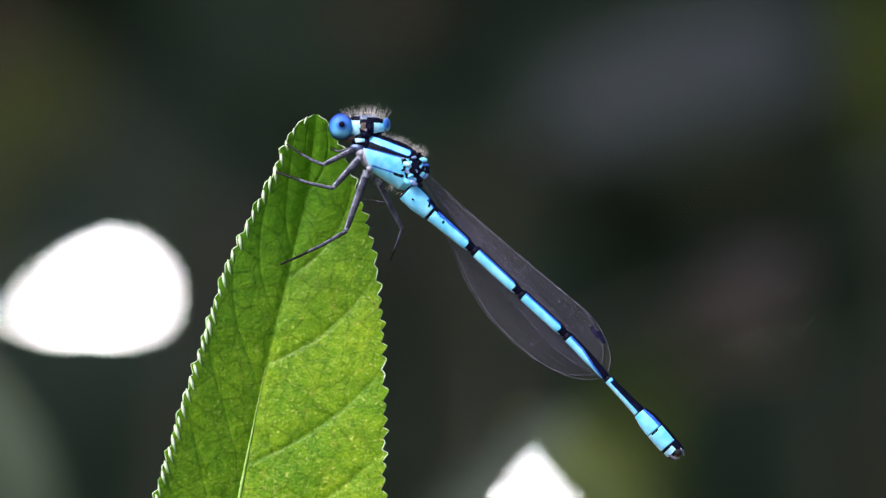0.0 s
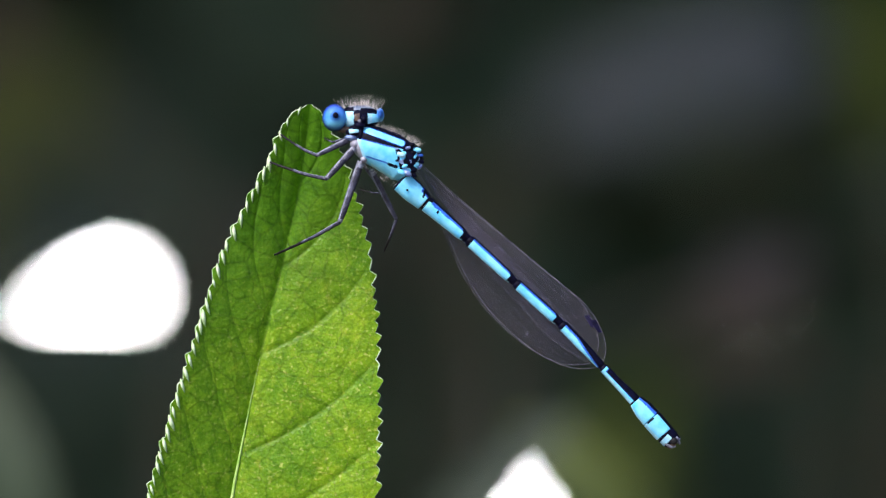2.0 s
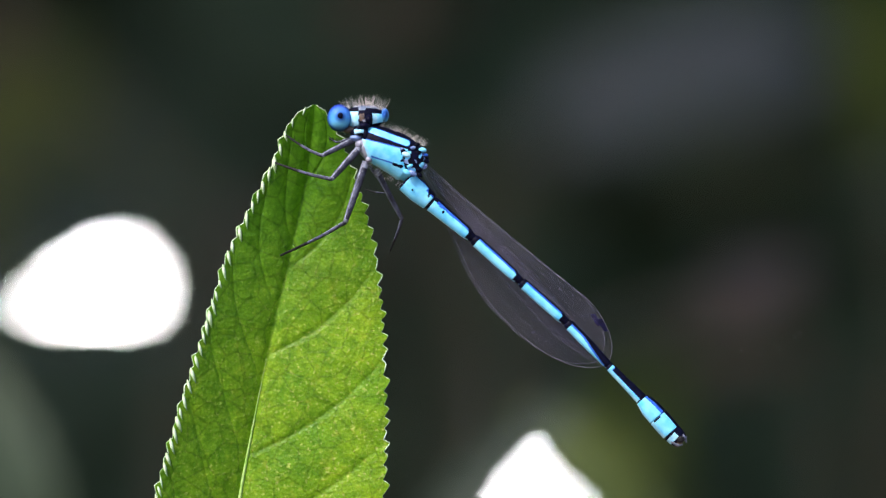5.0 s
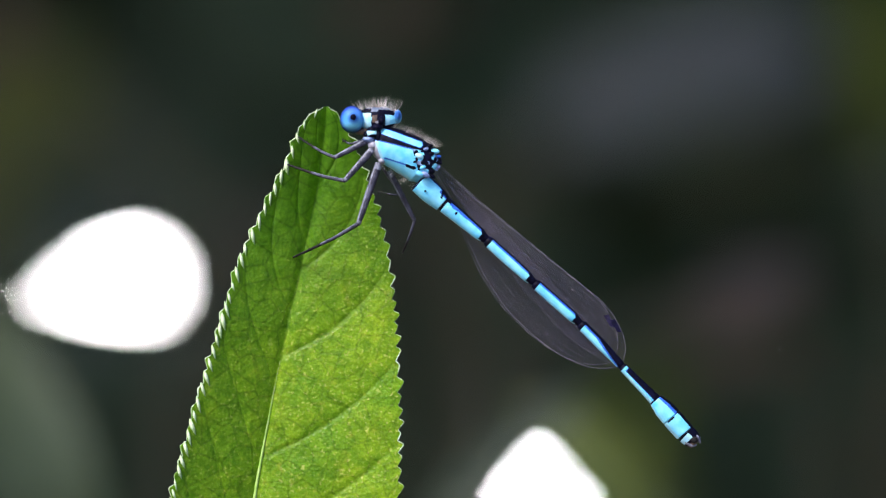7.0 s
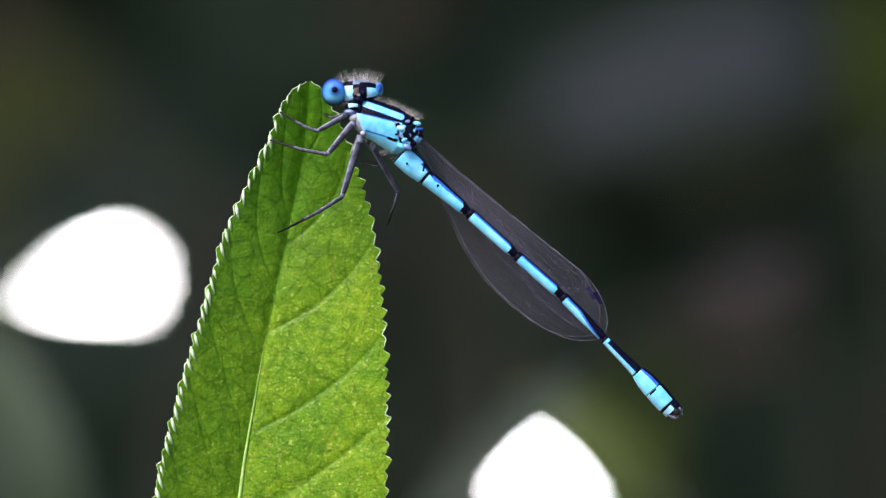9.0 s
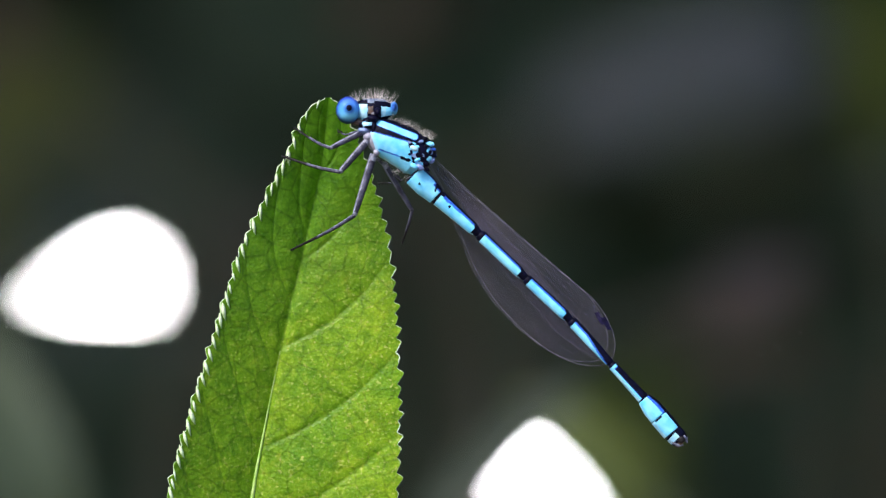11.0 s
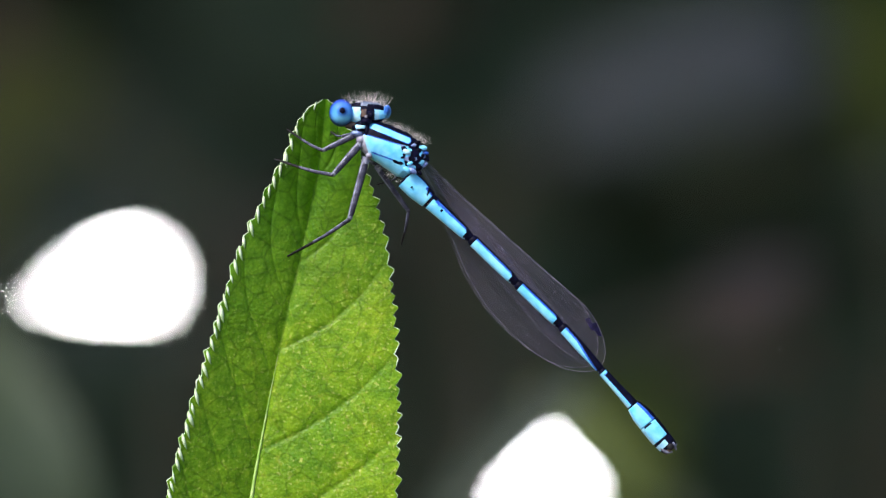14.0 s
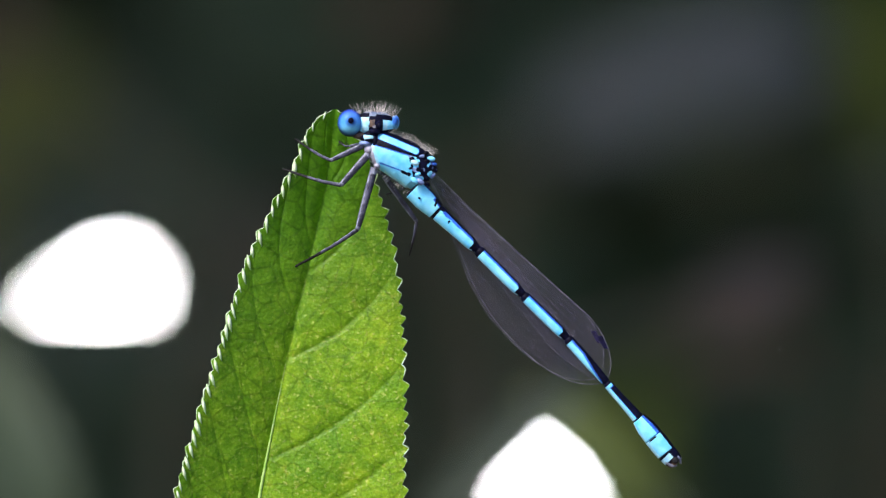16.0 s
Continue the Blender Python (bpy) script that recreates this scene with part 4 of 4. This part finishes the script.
# ---------------------------------------------------------------- what moves
# seconds, millimetres to the right and up, degrees of lean
FLY_SWAY = [
    (0, 0.000, -0.000, 0.00), (0.5, -0.446, 1.028, -0.58), (1, -1.301, 1.550, -1.16),
    (1.5, -0.742, 1.110, -0.52), (2, -0.417, 0.665, -0.39), (2.5, -0.416, 0.540, -0.28),
    (3, -0.649, 1.191, -0.68), (3.5, -0.436, 0.737, -0.77), (4, -0.450, 0.789, -0.80),
    (4.2, -0.152, 0.686, -0.70), (6.3, 0.022, 0.665, -0.82), (6.5, 0.227, 0.822, -0.83),
    (7, 0.844, 0.570, -0.89), (7.5, 0.871, 0.004, -0.34), (8, 0.900, 0.277, -0.09),
    (8.5, 0.100, 1.883, -0.87), (9, -0.452, 2.506, -1.01), (9.2, 0.211, 1.668, -0.24),
    (11.3, 0.489, 1.126, 0.67), (11.5, -0.080, 1.719, 0.35), (12, 0.245, 1.176, 0.56),
    (12.5, 0.718, 0.575, 0.81), (13, 1.417, 0.019, 1.52), (13.5, 0.300, 0.579, 1.69),
    (14, -0.021, 0.891, 1.41), (14.5, -0.169, 0.834, 1.66), (15, 0.022, 0.802, 1.98),
    (15.5, 0.206, 0.732, 2.02), (16, 0.543, 0.141, 2.03),
]
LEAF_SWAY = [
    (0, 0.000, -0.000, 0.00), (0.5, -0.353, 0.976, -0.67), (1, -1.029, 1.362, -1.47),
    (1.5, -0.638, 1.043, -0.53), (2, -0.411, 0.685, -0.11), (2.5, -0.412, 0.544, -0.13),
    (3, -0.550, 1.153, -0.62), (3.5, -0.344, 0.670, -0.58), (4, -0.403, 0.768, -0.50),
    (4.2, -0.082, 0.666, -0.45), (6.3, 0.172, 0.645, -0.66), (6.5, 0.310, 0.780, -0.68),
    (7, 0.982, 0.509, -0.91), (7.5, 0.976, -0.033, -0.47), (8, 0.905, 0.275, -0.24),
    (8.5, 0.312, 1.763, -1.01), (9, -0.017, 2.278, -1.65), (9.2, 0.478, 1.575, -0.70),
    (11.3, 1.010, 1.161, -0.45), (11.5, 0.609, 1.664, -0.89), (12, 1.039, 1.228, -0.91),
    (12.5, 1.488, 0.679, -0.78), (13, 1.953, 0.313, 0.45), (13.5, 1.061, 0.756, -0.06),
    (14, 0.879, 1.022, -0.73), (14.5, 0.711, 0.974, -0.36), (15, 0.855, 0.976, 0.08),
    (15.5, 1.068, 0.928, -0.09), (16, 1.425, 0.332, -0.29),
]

BLUR_SWAY = [
    (0, 0.00, 0.00), (0.5, -0.44, -0.26), (1, -1.25, -0.40), (1.5, -0.76, 0.05), (2, -0.59, 0.19), (2.5, -0.06, 0.25),
    (3, 0.21, 0.56), (3.5, 0.24, 0.37), (4, 0.26, 0.56), (6.5, 2.21, 1.57), (7, 4.48, 2.56), (7.5, 4.75, 3.04),
    (8, 3.67, 2.93), (8.5, 2.21, 2.33), (9, 2.20, 2.70), (11.5, 2.33, 1.61), (12, 2.72, 1.23), (12.5, 3.48, 1.73),
    (13, 3.80, 1.61), (13.5, 4.49, 2.35), (14, 3.68, 1.98), (14.5, 2.88, 1.42), (15, 2.89, 1.54), (15.5, 2.97, 1.36),
    (16, 2.05, 1.17),
]

# how far the loose leaves move, in grid steps at their own depth: right, up
NOTCH_STIR = [
    (0, -3, -38), (0.5, -1, -6), (1, -2, 23), (1.5, -5, -9), (2, -6, -43), (2.5, -4, -43), (3, -6, -38), (3.5, -5, -40),
    (4, -3, -37), (6.5, 1, -8), (7, 3, -14), (7.5, 5, 16), (8, 16, 34), (8.5, 16, 34), (9, 3, 12), (9.2, 16, 34),
    (11.3, -3, -2), (11.5, -5, -4), (12, 14, -5), (12.5, 18, 2), (13, 13, -2), (13.5, 25, 17), (14, 20, 12), (14.5, 16, -4),
    (15, 14, 9), (15.5, 13, 0), (16, 11, 6),
]
TAIL_STIR = [
    (0, 0, 0), (0.5, 61, -1), (1, 286, 0), (1.5, -1, 4), (2, -3, 3), (2.5, 53, 4), (3, 45, 9), (3.5, 73, 6),
    (4, 1, 9), (6.5, 23, 14), (7, 35, 25), (7.5, 61, 36), (8, 245, 39), (8.5, 293, 31), (9, 125, 29), (9.2, 186, 28),
    (11.3, 114, 22), (11.5, 110, 21), (12, 113, 15), (12.5, 122, 23), (13, 126, 21), (13.5, 136, 33), (14, 162, 27), (14.5, 165, 18),
    (15, 181, 20), (15.5, 185, 17), (16, 174, 14),
]
SLANT_STIR = [
    (0, 0, 0), (0.5, 1, -1), (0.6, 0, -1), (1, -4, -2), (1.5, -1, 4), (2, -3, 3), (2.5, 3, 4), (3, 5, 9),
    (3.5, 3, 6), (4, 1, 9), (6.5, 13, 14), (7, 35, 28), (7.5, 41, 41), (8, 30, 41), (8.5, 13, 28), (9, 0, 28),
    (11.5, 15, 21), (12, 18, 15), (12.5, 27, 23), (13, 31, 20), (13.5, 41, 31), (14, 27, 26), (14.5, 15, 18), (15, 16, 20),
    (15.5, 18, 17), (16, 4, 14),
]
SPRAY_STIR = [
    (0, 0, 0), (0.5, 1, -1), (1, -4, 0), (1.5, -1, 4), (2, -3, 3), (2.5, 3, 4), (3, 5, 9), (3.5, 3, 6),
    (4, 1, 9), (6.5, 13, 14), (7, 35, 25), (7.5, 41, 36), (8, 30, 39), (8.5, 13, 31), (9, 0, 29), (11.5, 15, 21),
    (12, 18, 15), (12.5, 27, 23), (13, 31, 21), (13.5, 41, 33), (14, 27, 27), (14.5, 15, 18), (15, 16, 20), (15.5, 18, 17),
    (16, 4, 14),
]
SHADE_STIR = [(0, 0), (1, 2), (2, 3), (3, 0), (3.5, -4), (4, -7), (6.5, -16), (7, -18), (8, -18), (8.5, -15), (9, -11), (11.5, -14), (12.5, -18), (16, -18)]
SILL_STIR = [
    (0, 0, 0), (0.5, 1, 1), (1, -4, 5), (1.5, -1, 5), (2, -3, 4), (2.5, 3, 4), (3, 5, 9), (3.5, 3, 6),
    (4, 1, 8), (6.5, 13, 12), (7, 35, 8), (7.5, 41, 19), (8, 30, 22), (8.5, 13, 23), (9, 0, 21), (11.5, 15, 15),
    (12, 18, 5), (12.5, 27, 9), (13, 31, 6), (13.5, 41, 16), (14, 27, 19), (14.5, 15, 18), (15, 16, 20), (15.5, 18, 17),
    (16, 4, 14),
]
LID_STIR = [
    (0, 0, 0), (0.5, 1, -1), (1, -4, -1), (1.5, -1, 3), (2, -3, 1), (2.5, 3, 2), (3, 5, 7), (3.5, 3, 3),
    (4, 1, 6), (6.5, 13, 9), (7, 35, 19), (7.5, 41, 30), (8, 30, 9), (8.5, 13, -13), (8.8, 5, 6), (9, 0, 29),
    (11.5, 15, 21), (12, 18, 15), (12.5, 27, 23), (13, 31, 21), (13.5, 41, 17), (14, 27, 27), (14.5, 15, 18), (15, 16, 20),
    (15.5, 18, 17), (16, 4, 14),
]


def swayed(home, rows):
    return [(t, pose(home.x + x * 1e-3, home.y, home.z + z * 1e-3, 0, lean, 0)) for t, x, z, lean in rows]


def motions():
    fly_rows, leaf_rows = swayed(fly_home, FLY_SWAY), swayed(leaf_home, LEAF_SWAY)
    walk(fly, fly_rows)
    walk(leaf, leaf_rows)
    walk(blurred, [(t, pose(blur_home.x + x * 1e-3, blur_home.y, blur_home.z + z * 1e-3)) for t, x, z in BLUR_SWAY])
    kn = STEP * (NOTCH_Y + 0.9) / 0.9
    for pair, home in ((olive_leaf, olive_home), (drop_leaf, drop_home)):
        walk(pair, [(t, pose(home.x + x * kn, home.y, home.z + up * kn)) for t, x, up in NOTCH_STIR])
    for ob, home, y, rows in ((spray, spray_home, SPRAY_Y, SPRAY_STIR), (slant_leaf, slant_home, 0.85, SLANT_STIR), (tail_leaf, tail_home, 2.42, TAIL_STIR),
                              (sill_leaf, sill_home, 1.0, SILL_STIR), (lid_leaf, lid_home, 1.5, LID_STIR)):
        k = STEP * (y + 0.9) / 0.9
        walk(ob, [(t, pose(home.x + x * k, home.y, home.z + up * k)) for t, x, up in rows])
    walk(shade_leaf, [(t, pose(shade_home.x, shade_home.y, shade_home.z + z * STEP * 2.0)) for t, z in SHADE_STIR])
    # the feet stay on the leaf while the body sways
    for leg, hip, foot, close in legs:
        h, f = near(*hip) - fly_home, near(*foot)
        rest = f - fly_home - h
        turns = []
        for (t, mf), (_, ml) in zip(fly_rows, leaf_rows):
            goal = mf.inverted() @ (ml @ (f - leaf_home)) - h
            a = math.atan2(rest.z, rest.x) - math.atan2(goal.z, goal.x)
            a = (a + math.pi) % (2 * math.pi) - math.pi
            turns.append((t, pose(*h, 0, math.degrees(a), 0)))
        walk(leg, turns)


motions()
